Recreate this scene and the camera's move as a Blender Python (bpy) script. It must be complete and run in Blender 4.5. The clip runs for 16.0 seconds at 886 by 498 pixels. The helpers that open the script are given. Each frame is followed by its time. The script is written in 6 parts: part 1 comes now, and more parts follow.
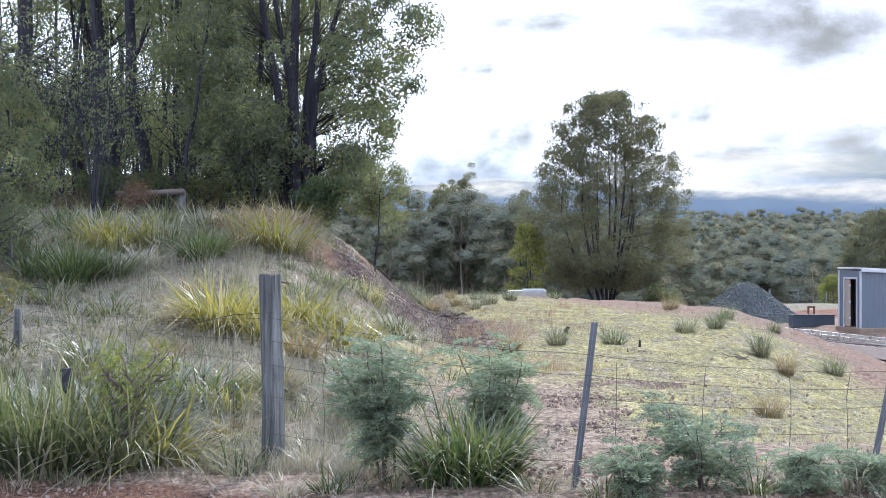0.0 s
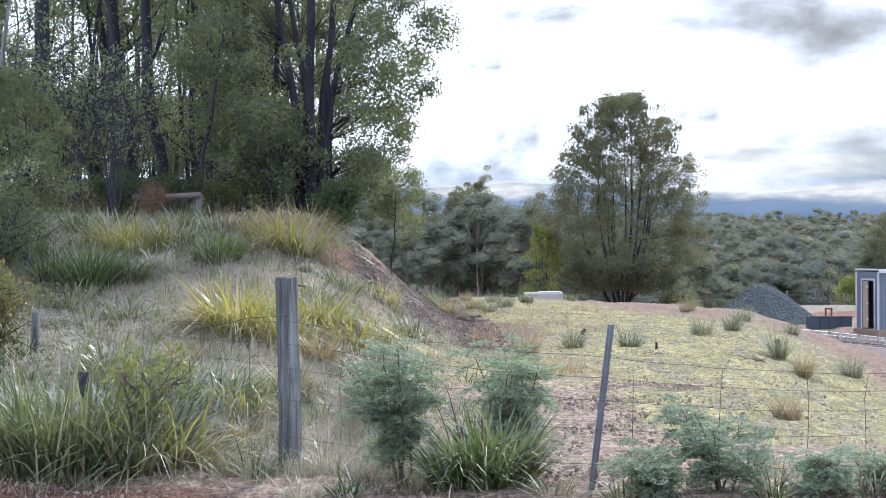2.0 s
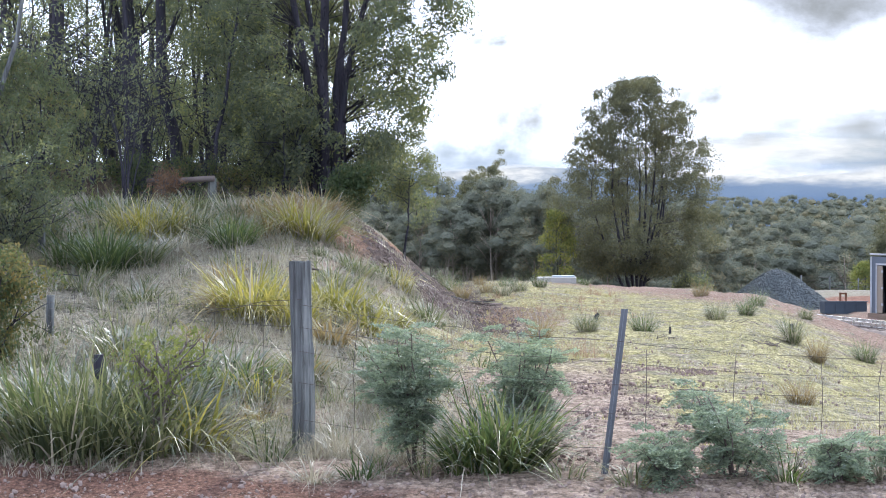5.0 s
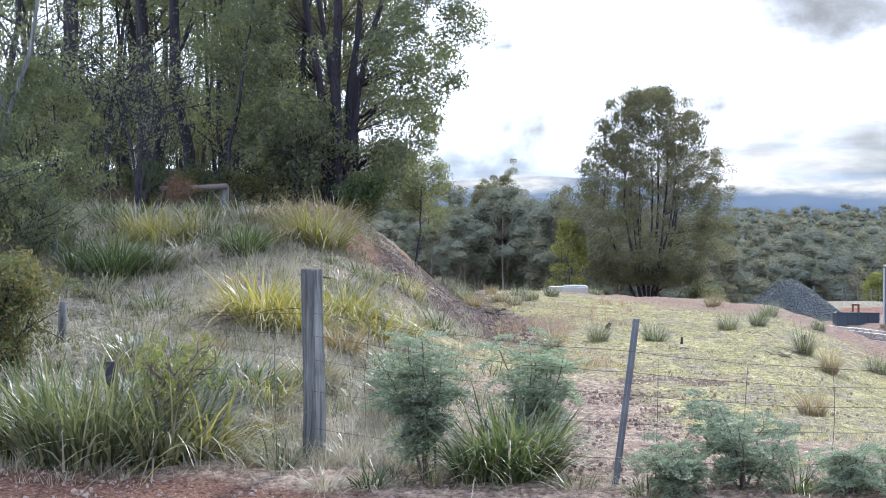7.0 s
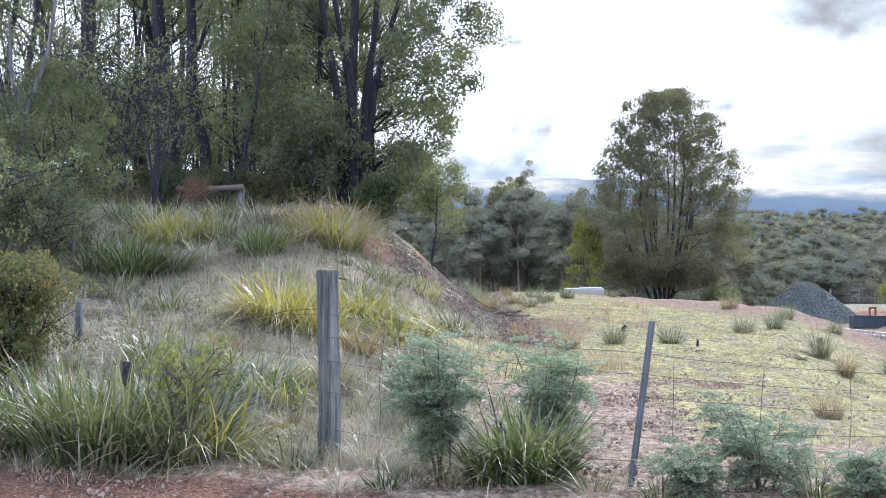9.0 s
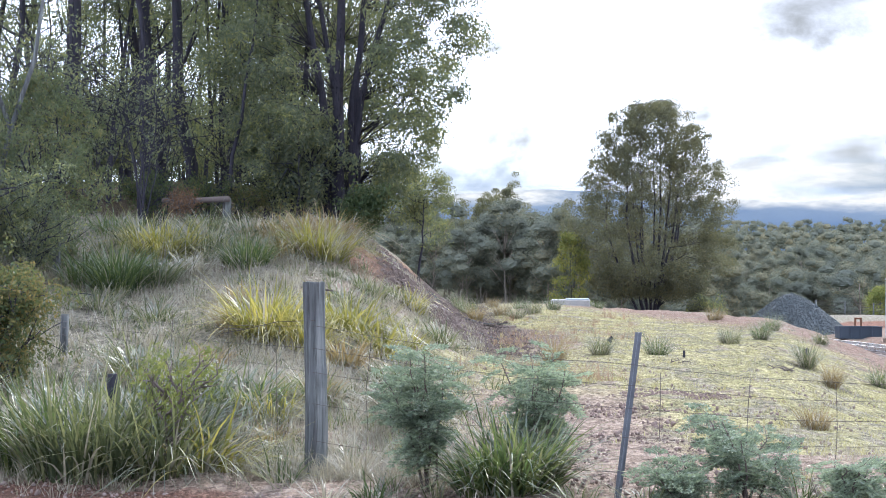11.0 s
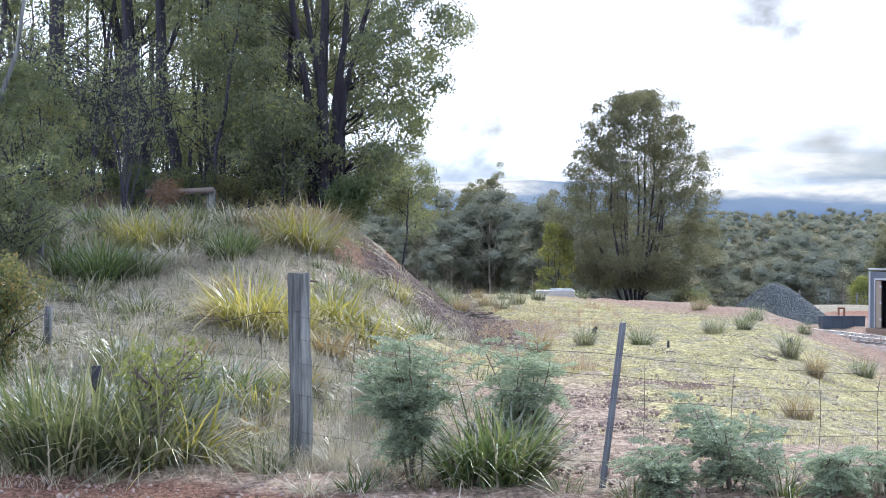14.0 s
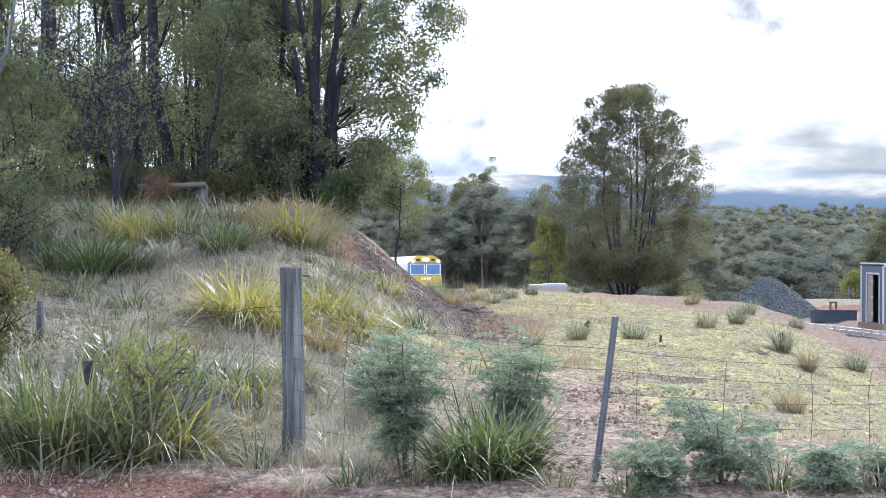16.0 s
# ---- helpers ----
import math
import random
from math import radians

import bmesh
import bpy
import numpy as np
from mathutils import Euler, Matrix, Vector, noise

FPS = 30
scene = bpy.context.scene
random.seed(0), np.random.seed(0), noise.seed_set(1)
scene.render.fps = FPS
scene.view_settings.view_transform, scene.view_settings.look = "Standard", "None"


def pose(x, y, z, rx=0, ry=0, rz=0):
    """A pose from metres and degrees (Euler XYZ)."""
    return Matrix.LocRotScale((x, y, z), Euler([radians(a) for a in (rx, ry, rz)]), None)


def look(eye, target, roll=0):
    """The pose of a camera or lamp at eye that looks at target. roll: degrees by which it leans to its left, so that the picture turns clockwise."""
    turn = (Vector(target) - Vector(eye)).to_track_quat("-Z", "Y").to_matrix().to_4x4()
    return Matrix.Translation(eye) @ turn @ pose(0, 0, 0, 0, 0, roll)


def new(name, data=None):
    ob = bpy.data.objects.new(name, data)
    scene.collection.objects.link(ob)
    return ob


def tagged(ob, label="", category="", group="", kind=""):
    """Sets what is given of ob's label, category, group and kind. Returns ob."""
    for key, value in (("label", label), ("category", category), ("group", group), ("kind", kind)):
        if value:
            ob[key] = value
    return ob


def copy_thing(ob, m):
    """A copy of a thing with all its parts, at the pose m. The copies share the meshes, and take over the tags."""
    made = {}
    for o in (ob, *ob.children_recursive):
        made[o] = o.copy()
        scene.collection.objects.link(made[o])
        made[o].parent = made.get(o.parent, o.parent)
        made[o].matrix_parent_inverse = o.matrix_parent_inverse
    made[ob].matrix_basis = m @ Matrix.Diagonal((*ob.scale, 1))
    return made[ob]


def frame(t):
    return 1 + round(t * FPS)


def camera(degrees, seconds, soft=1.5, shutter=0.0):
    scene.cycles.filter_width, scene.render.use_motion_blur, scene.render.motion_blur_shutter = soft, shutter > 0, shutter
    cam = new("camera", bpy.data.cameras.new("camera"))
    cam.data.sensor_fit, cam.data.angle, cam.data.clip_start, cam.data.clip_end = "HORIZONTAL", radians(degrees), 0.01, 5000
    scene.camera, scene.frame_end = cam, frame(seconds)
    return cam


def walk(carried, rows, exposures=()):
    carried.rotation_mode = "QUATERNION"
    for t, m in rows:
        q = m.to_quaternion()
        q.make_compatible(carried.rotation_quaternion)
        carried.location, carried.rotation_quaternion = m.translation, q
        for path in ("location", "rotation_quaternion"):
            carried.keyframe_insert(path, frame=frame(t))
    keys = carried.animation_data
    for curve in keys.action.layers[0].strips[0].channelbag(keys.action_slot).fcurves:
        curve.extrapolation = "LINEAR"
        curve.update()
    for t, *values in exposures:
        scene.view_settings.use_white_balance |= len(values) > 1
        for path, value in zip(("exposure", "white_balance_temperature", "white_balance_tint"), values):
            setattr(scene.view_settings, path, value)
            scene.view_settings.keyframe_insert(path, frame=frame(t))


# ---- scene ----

# The camera stands at the far side of a gravel road and turns a little in the hand.
cam = camera(36.0, 16.0, soft=0.95)
EYE = (0.0, 0.0, 1.6)
TURNS = [(0.0, 90.000, 0.000, 0.000), (0.5, 90.216, 0.134, 0.220), (1.0, 90.350, 0.178, 0.406), (1.5, 90.313, 0.203, 0.556),
         (2.0, 90.112, 0.183, 0.671), (2.5, 89.827, 0.226, 0.766), (3.0, 89.561, 0.173, 0.882), (3.5, 89.432, 0.229, 1.006),
         (4.0, 89.397, 0.233, 1.113), (6.5, 89.709, -0.258, 1.494), (7.0, 89.812, -0.243, 1.740), (7.5, 89.811, -0.264, 2.028),
         (8.0, 89.781, -0.312, 2.288), (8.5, 89.809, -0.371, 2.404), (9.0, 89.871, -0.425, 2.397), (11.5, 90.397, -0.282, 1.706),
         (12.0, 90.374, -0.231, 1.618), (12.5, 90.303, -0.195, 1.492), (13.0, 90.200, -0.176, 1.383), (13.5, 90.095, -0.192, 1.266),
         (14.0, 89.970, -0.233, 1.188), (14.5, 89.874, -0.204, 1.142), (15.0, 89.788, -0.259, 1.091), (15.5, 89.754, -0.242, 1.000),
         (16.0, 89.741, -0.193, 0.873)]
walk(cam, [(t, pose(*EYE, rx, ry, rz)) for t, rx, ry, rz in TURNS], [(0.0, 0.15), (4.0, 0.18), (8.0, 0.22), (11.5, 0.29), (16.0, 0.28)])

# ---- light ----
SUN_UP, SUN_AZ = 44.0, 18.0      # degrees above the horizon; degrees clockwise from +y


def make_world():
    w = bpy.data.worlds.new("sky")
    scene.world = w
    w.use_nodes = True
    nt = w.node_tree
    nt.nodes.clear()
    out = nt.nodes.new("ShaderNodeOutputWorld")
    bg = nt.nodes.new("ShaderNodeBackground")
    sky = nt.nodes.new("ShaderNodeTexSky")
    sky.sky_type = "NISHITA"
    sky.sun_disc = False
    sky.sun_elevation = radians(SUN_UP)
    sky.sun_rotation = radians(SUN_AZ)
    sc = nt.nodes.new("ShaderNodeMix")
    sc.data_type = "RGBA"
    sc.blend_type = "MULTIPLY"
    sc.inputs[0].default_value = 1.0
    nt.links.new(sky.outputs[0], sc.inputs[6])
    sc.inputs[7].default_value = (0.1, 0.1, 0.1, 1)
    # a thin bright cloud deck over the blue
    co = nt.nodes.new("ShaderNodeTexCoord")
    mp = nt.nodes.new("ShaderNodeMapping")
    mp.inputs["Scale"].default_value = (1.0, 1.0, 3.2)
    nz = nt.nodes.new("ShaderNodeTexNoise")
    nz.inputs["Scale"].default_value = 2.2
    nz.inputs["Detail"].default_value = 6
    nt.links.new(co.outputs["Generated"], mp.inputs[0])
    nt.links.new(mp.outputs[0], nz.inputs[0])
    rp = nt.nodes.new("ShaderNodeMapRange")
    rp.inputs[1].default_value, rp.inputs[2].default_value = 0.25, 0.6
    rp.inputs[3].default_value, rp.inputs[4].default_value = 0.82, 0.99
    nt.links.new(nz.outputs[0], rp.inputs[0])
    mx = nt.nodes.new("ShaderNodeMix")
    mx.data_type = "RGBA"
    nt.links.new(rp.outputs[0], mx.inputs[0])
    nt.links.new(sc.outputs[2], mx.inputs[6])
    mx.inputs[7].default_value = (0.86, 0.96, 1.22, 1)
    nt.links.new(mx.outputs[2], bg.inputs[0])
    bg.inputs[1].default_value = 2.35
    nt.links.new(bg.outputs[0], out.inputs[0])


make_world()
sun = new("sun", bpy.data.lights.new("sun", "SUN"))
sun.data.energy = 4.6
sun.data.angle = radians(4)
sun.data.color = (1.0, 0.95, 0.87)
_a, _e = radians(SUN_AZ), radians(SUN_UP)
sun.matrix_world = look((0, 0, 60), (-math.sin(_a) * math.cos(_e) * 10, -math.cos(_a) * math.cos(_e) * 10, 60 - math.sin(_e) * 10))


# ---- materials ----
class Nodes:
    """Short hands for building one node material."""

    def __init__(self, name):
        self.m = bpy.data.materials.new(name)
        self.m.use_nodes = True
        self.t = self.m.node_tree
        self.t.nodes.clear()
        self.out = self.t.nodes.new("ShaderNodeOutputMaterial")

    def n(self, kind, **ins):
        nd = self.t.nodes.new(kind)
        for k, v in ins.items():
            self.put(nd, k, v)
        return nd

    def put(self, nd, k, v):
        sock = nd.inputs[int(k[1:])] if k[0] == "i" and k[1:].isdigit() else nd.inputs[k.replace("_", " ")]
        if isinstance(v, bpy.types.NodeSocket):
            self.t.links.new(v, sock)
        else:
            sock.default_value = v

    def pos(self):
        return self.n("ShaderNodeNewGeometry").outputs["Position"]

    def obj(self):
        return self.n("ShaderNodeTexCoord").outputs["Object"]

    def noise(self, vec, scale, detail=4, rough=0.55, stretch=None):
        if stretch:
            mp = self.n("ShaderNodeMapping", Vector=vec)
            mp.inputs["Scale"].default_value = stretch
            vec = mp.outputs[0]
        return self.n("ShaderNodeTexNoise", Vector=vec, Scale=scale, Detail=detail, Roughness=rough).outputs[0]

    def ramp(self, fac, stops):
        r = self.n("ShaderNodeValToRGB", Fac=fac)
        el = r.color_ramp.elements
        while len(el) < len(stops):
            el.new(0.5)
        for e, (p, c) in zip(el, stops):
            e.position = p
            e.color = (*c, 1) if not isinstance(c, (int, float)) else (c, c, c, 1)
        return r.outputs[0]

    def mix(self, fac, a, b, blend="MIX"):
        nd = self.n("ShaderNodeMix")
        nd.data_type, nd.blend_type = "RGBA", blend
        for i, v in ((0, fac), (6, a), (7, b)):
            if isinstance(v, bpy.types.NodeSocket):
                self.t.links.new(v, nd.inputs[i])
            else:
                nd.inputs[i].default_value = (*v, 1) if isinstance(v, tuple) and len(v) == 3 else v
        return nd.outputs[2]

    def math(self, op, a, b=0.0, clamp=False):
        nd = self.n("ShaderNodeMath", i0=a, i1=b)
        nd.operation, nd.use_clamp = op, clamp
        return nd.outputs[0]

    def range(self, v, a, b, c=0.0, d=1.0):
        nd = self.n("ShaderNodeMapRange", i0=v, i1=a, i2=b, i3=c, i4=d)
        nd.interpolation_type = "SMOOTHSTEP"
        return nd.outputs[0]

    def bump(self, h, strength, dist):
        return self.n("ShaderNodeBump", Height=h, Strength=strength, Distance=dist).outputs[0]

    def finish(self, shader):
        self.t.links.new(shader, self.out.inputs[0])
        return self.m

    def principled(self, color, rough=0.7, metal=0.0, normal=None, spec=0.4):
        p = self.n("ShaderNodeBsdfPrincipled", Base_Color=color if isinstance(color, bpy.types.NodeSocket) else (*color, 1))
        self.put(p, "Roughness", rough)
        self.put(p, "Metallic", metal)
        p.inputs["Specular IOR Level"].default_value = spec
        if normal is not None:
            self.put(p, "Normal", normal)
        return self.finish(p.outputs[0])


def mat_solid(name, color, rough=0.6, metal=0.0, vary=0.25, scale=6.0, bump=0.15, stretch=None):
    """A plain surface with wear at two scales."""
    k = Nodes(name)
    o = k.obj()
    big = k.noise(o, scale, 5, 0.6, stretch)
    fine = k.noise(o, scale * 9, 3, 0.6, stretch)
    dark = tuple(c * (1 - vary) for c in color)
    lite = tuple(min(1, c * (1 + vary)) for c in color)
    c = k.mix(big, dark, lite)
    c = k.mix(k.math("MULTIPLY", fine, 0.35), c, tuple(c_ * 0.6 for c_ in color))
    return k.principled(c, k.range(big, 0.2, 0.8, rough - 0.1, rough + 0.1), metal, k.bump(fine, bump, 0.01))


def mat_leaf(name, dark, mid, lite, through_col, glow=0.35, gloss=0.25, patch=0.8, each=0.5):
    """Leaves: colour by leaf and by clump, light passing through."""
    k = Nodes(name)
    isl = k.n("ShaderNodeNewGeometry").outputs["Random Per Island"]
    rnd = k.n("ShaderNodeObjectInfo").outputs["Random"]
    big = k.noise(k.pos(), patch, 2)
    f = k.math("ADD", k.math("MULTIPLY", isl, each), k.math("ADD", k.math("MULTIPLY", big, 0.8), k.math("MULTIPLY", rnd, 0.22)))
    shift = 0.28 - (0.5 - each) * 0.5
    c = k.ramp(k.math("SUBTRACT", f, shift), [(0.0, dark), (0.5, mid), (1.0, lite)])
    d = k.n("ShaderNodeBsdfDiffuse", Color=c).outputs[0]
    t = k.n("ShaderNodeBsdfTranslucent", Color=k.mix(0.5, c, through_col)).outputs[0]
    g = k.n("ShaderNodeBsdfGlossy", Color=(0.8, 0.86, 0.92, 1), Roughness=0.45).outputs[0]
    s = k.n("ShaderNodeMixShader", i0=glow, i1=d, i2=t).outputs[0]
    fr = k.n("ShaderNodeFresnel", IOR=1.4).outputs[0]
    s = k.n("ShaderNodeMixShader", i0=k.math("MULTIPLY", fr, gloss * 0.16), i1=s, i2=g).outputs[0]
    return k.finish(s)


def mat_bark(name, dark, lite, scale=4.0):
    k = Nodes(name)
    o = k.obj()
    a = k.noise(o, scale, 6, 0.65, (1, 1, 0.18))
    b = k.noise(o, scale * 7, 4, 0.6, (1, 1, 0.1))
    c = k.ramp(a, [(0.25, dark), (0.75, lite)])
    c = k.mix(k.range(b, 0.5, 0.75), c, tuple(x * 0.5 for x in dark))
    return k.principled(c, 0.85, 0, k.bump(b, 0.7, 0.03), 0.2)


def mat_timber():
    """Old grey split timber with dark checks along the grain."""
    k = Nodes("weathered_timber")
    o = k.obj()
    a = k.noise(o, 16.0, 5, 0.65, (1, 1, 0.06))
    b = k.noise(o, 45.0, 4, 0.6, (1, 1, 0.04))
    m = k.noise(o, 3.0, 4, 0.6)
    c = k.ramp(a, [(0.3, (0.035, 0.038, 0.04)), (0.5, (0.105, 0.115, 0.118)), (0.72, (0.24, 0.255, 0.25))])
    c = k.mix(k.range(b, 0.52, 0.66, 0.0, 0.65), c, (0.04, 0.038, 0.04))
    c = k.mix(k.range(m, 0.5, 0.75, 0.0, 0.6), c, (0.10, 0.10, 0.115))
    h = k.math("SUBTRACT", a, k.math("MULTIPLY", k.range(b, 0.5, 0.62), 0.8))
    return k.principled(c, 0.88, 0, k.bump(h, 0.8, 0.02), 0.2)


def mat_ground():
    k = Nodes("ground_soil_and_grass")
    p = k.pos()
    sep = k.n("ShaderNodeSeparateXYZ", Vector=p)
    x, y = sep.outputs[0], sep.outputs[1]
    n1 = k.noise(p, 0.35, 5, 0.6)
    n2 = k.noise(p, 1.6, 5, 0.65)
    n3 = k.noise(p, 9.0, 5, 0.7)
    n4 = k.noise(p, 45.0, 3, 0.7)
    soil = k.ramp(n3, [(0.25, (0.082, 0.060, 0.047)), (0.5, (0.285, 0.218, 0.178)), (0.8, (0.58, 0.485, 0.41))])
    red = k.ramp(n3, [(0.25, (0.11, 0.07, 0.055)), (0.5, (0.25, 0.17, 0.14)), (0.8, (0.40, 0.30, 0.25))])
    turf = k.ramp(n3, [(0.25, (0.13, 0.122, 0.055)), (0.5, (0.34, 0.315, 0.16)), (0.75, (0.57, 0.52, 0.31))])
    straw = k.ramp(n3, [(0.25, (0.07, 0.064, 0.052)), (0.5, (0.205, 0.19, 0.15)), (0.75, (0.44, 0.41, 0.335))])
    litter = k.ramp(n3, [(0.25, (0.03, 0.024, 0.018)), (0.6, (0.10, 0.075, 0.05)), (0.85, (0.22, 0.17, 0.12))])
    red = k.mix(k.range(k.math("ADD", k.math("MULTIPLY", n1, 0.5), k.math("MULTIPLY", n2, 0.5)), 0.5, 0.62), red, straw)
    # grass in the field, straw on the bank
    lush = k.ramp(n3, [(0.25, (0.085, 0.092, 0.042)), (0.5, (0.24, 0.232, 0.115)), (0.75, (0.41, 0.38, 0.21))])
    n5 = k.noise(p, 0.8, 4, 0.65)
    turf = k.mix(k.range(n5, 0.42, 0.60), turf, lush)
    c = k.mix(k.range(n2, 0.42, 0.66), turf, straw)
    bank = k.range(k.math("ADD", x, k.math("MULTIPLY", n1, 1.6)), 0.8, -0.6)
    c = k.mix(bank, c, straw)
    # bare soil: patches, the verge, the cut face and the railway flat
    w = k.math("ADD", k.math("MULTIPLY", n2, 0.6), k.math("MULTIPLY", n1, 0.6))
    c = k.mix(k.range(w, 0.66, 0.76), c, soil)
    verge = k.range(k.math("ADD", y, k.math("MULTIPLY", n2, -5.0)), 9.9, 8.3)
    c = k.mix(verge, c, soil)
    # worn bare strip beside the middle picket
    sx = k.math("ABSOLUTE", k.math("SUBTRACT", k.math("ADD", x, k.math("MULTIPLY", n2, 1.6)), k.math("ADD", 1.35, k.math("MULTIPLY", k.math("SUBTRACT", y, 12), 0.045))))
    strip = k.math("MULTIPLY", k.range(sx, 1.25, 0.7), k.range(y, 17.5, 14.0))
    c = k.mix(strip, c, soil)
    # grey gravelly patch below the cut
    gx = k.math("DIVIDE", k.math("SUBTRACT", x, 0.4), 1.3)
    gy = k.math("DIVIDE", k.math("SUBTRACT", y, 25.5), 4.0)
    gd = k.math("ADD", k.math("ADD", k.math("MULTIPLY", gx, gx), k.math("MULTIPLY", gy, gy)), k.math("MULTIPLY", n2, 0.9))
    grey = k.ramp(n4, [(0.3, (0.09, 0.07, 0.065)), (0.7, (0.27, 0.22, 0.20))])
    c = k.mix(k.range(gd, 1.5, 0.9), c, grey)
    flat = k.range(k.math("ADD", k.math("ADD", x, k.math("MULTIPLY", y, 0.3)), k.math("MULTIPLY", n1, 4.0)), 16.9, 18.7)
    flat = k.math("MULTIPLY", flat, k.range(k.math("ADD", x, k.math("MULTIPLY", y, 0.3)), 45.0, 40.5))
    c = k.mix(flat, c, red)
    low = k.math("ADD", k.math("SUBTRACT", x, k.math("MULTIPLY", y, 0.17)), k.math("MULTIPLY", k.math("SUBTRACT", n2, 0.5), 3.0))
    c = k.mix(k.math("MULTIPLY", k.range(low, 2.2, 3.4), k.range(y, 17.0, 24.0)), c, red)
    # the low bank past the siding: worn red face, straw on top
    by = k.math("ADD", y, k.math("MULTIPLY", n2, 1.2))
    side = k.range(x, 12.0, 15.0)
    face = k.ramp(n3, [(0.25, (0.07, 0.035, 0.026)), (0.55, (0.22, 0.11, 0.08)), (0.85, (0.36, 0.21, 0.15))])
    c = k.mix(k.math("MULTIPLY", k.math("MULTIPLY", k.range(by, 70.2, 70.9), k.range(by, 73.4, 72.9)), side), c, face)
    c = k.mix(k.math("MULTIPLY", k.math("MULTIPLY", k.range(by, 72.9, 73.4), k.range(by, 100.0, 92.0)), side), c, straw)
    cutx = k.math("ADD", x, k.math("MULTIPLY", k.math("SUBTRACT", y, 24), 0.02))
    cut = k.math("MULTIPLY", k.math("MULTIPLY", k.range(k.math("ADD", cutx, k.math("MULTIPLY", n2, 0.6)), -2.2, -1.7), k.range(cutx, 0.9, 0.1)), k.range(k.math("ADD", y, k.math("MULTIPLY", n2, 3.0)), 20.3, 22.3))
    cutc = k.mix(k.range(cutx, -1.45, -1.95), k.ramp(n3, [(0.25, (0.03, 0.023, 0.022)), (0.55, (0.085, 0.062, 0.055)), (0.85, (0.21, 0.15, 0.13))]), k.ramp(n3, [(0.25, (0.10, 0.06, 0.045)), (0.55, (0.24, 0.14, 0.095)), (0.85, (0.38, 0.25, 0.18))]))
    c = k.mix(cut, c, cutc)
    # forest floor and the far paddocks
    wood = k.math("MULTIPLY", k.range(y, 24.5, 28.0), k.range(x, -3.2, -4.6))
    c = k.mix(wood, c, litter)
    scrub = k.ramp(n3, [(0.25, (0.03, 0.035, 0.02)), (0.6, (0.075, 0.08, 0.045)), (0.85, (0.14, 0.13, 0.07))])
    c = k.mix(k.range(y, 105.0, 130.0), c, scrub)
    # dark leaf mould beside the sedge
    mx_, my_ = k.math("MULTIPLY", k.math("ADD", x, 1.85), 1.5), k.math("MULTIPLY", k.math("SUBTRACT", y, 10.8), 0.9)
    md = k.math("ADD", k.math("ADD", k.math("MULTIPLY", mx_, mx_), k.math("MULTIPLY", my_, my_)), k.math("MULTIPLY", n3, 0.8))
    c = k.mix(k.range(md, 1.1, 0.6), c, litter)
    # the gravel road
    road = k.ramp(n4, [(0.25, (0.08, 0.04, 0.03)), (0.6, (0.17, 0.095, 0.073)), (0.85, (0.30, 0.20, 0.165))])
    c = k.mix(k.range(k.math("ADD", k.math("ADD", y, k.math("MULTIPLY", x, 0.3)), k.math("MULTIPLY", n2, 0.7)), 9.05, 8.7), c, road)
    # small stones and straw flecks
    fl = k.n("ShaderNodeTexVoronoi", Vector=p, Scale=28.0)
    c = k.mix(k.math("MULTIPLY", k.range(fl.outputs["Distance"], 0.24, 0.1), k.range(n2, 0.4, 0.6)), c, (0.36, 0.29, 0.25))
    dry = k.noise(p, 22.0, 4, 0.75, (1.0, 0.6, 1.0))
    c = k.mix(0.7, c, k.ramp(dry, [(0.36, 0.15), (0.52, 1.05), (0.72, 1.5)]), "MULTIPLY")
    c = k.mix(0.5, c, k.ramp(n4, [(0.3, 0.3), (0.7, 1.15)]), "MULTIPLY")
    h = k.math("ADD", k.math("MULTIPLY", n3, 0.6), k.math("MULTIPLY", n4, 0.5))
    return k.principled(c, 0.95, 0, k.bump(h, 1.0, 0.09), 0.15)


def mat_emit(name, col, strength):
    k = Nodes(name)
    return k.finish(k.n("ShaderNodeEmission", Color=(*col, 1), Strength=strength).outputs[0])


M_GROUND = mat_ground()
M_BARK = mat_bark("dark_bark", (0.016, 0.016, 0.024), (0.060, 0.058, 0.078))
M_BARK_PALE = mat_bark("pale_bark", (0.10, 0.085, 0.075), (0.36, 0.32, 0.28))
M_GUM = mat_leaf("gum_leaves", (0.046, 0.061, 0.062), (0.098, 0.122, 0.106), (0.30, 0.305, 0.11), (0.40, 0.44, 0.13), 0.45, 0.5, 0.9, 0.8)
M_GUM_LIGHT = mat_leaf("sunlit_gum_leaves", (0.045, 0.055, 0.046), (0.090, 0.100, 0.074), (0.22, 0.20, 0.10), (0.28, 0.28, 0.12), 0.38, 0.5)
M_FRESH = mat_leaf("fresh_yellow_green_leaves", (0.05, 0.07, 0.035), (0.12, 0.15, 0.055), (0.34, 0.30, 0.09), (0.38, 0.40, 0.10), 0.45, 0.4, 1.1)
M_YOUNG = mat_leaf("young_gum_leaves", (0.042, 0.060, 0.046), (0.085, 0.112, 0.075), (0.26, 0.21, 0.08), (0.30, 0.33, 0.11), 0.42, 0.4, 1.4)
# far crowns: distance haze is painted in as paler, bluer leaf colour
M_FAR = mat_leaf("haze_tinted_gum_leaves", (0.086, 0.105, 0.108), (0.145, 0.160, 0.130), (0.35, 0.285, 0.145), (0.22, 0.24, 0.15), 0.25, 0.0, 0.10, 0.30)
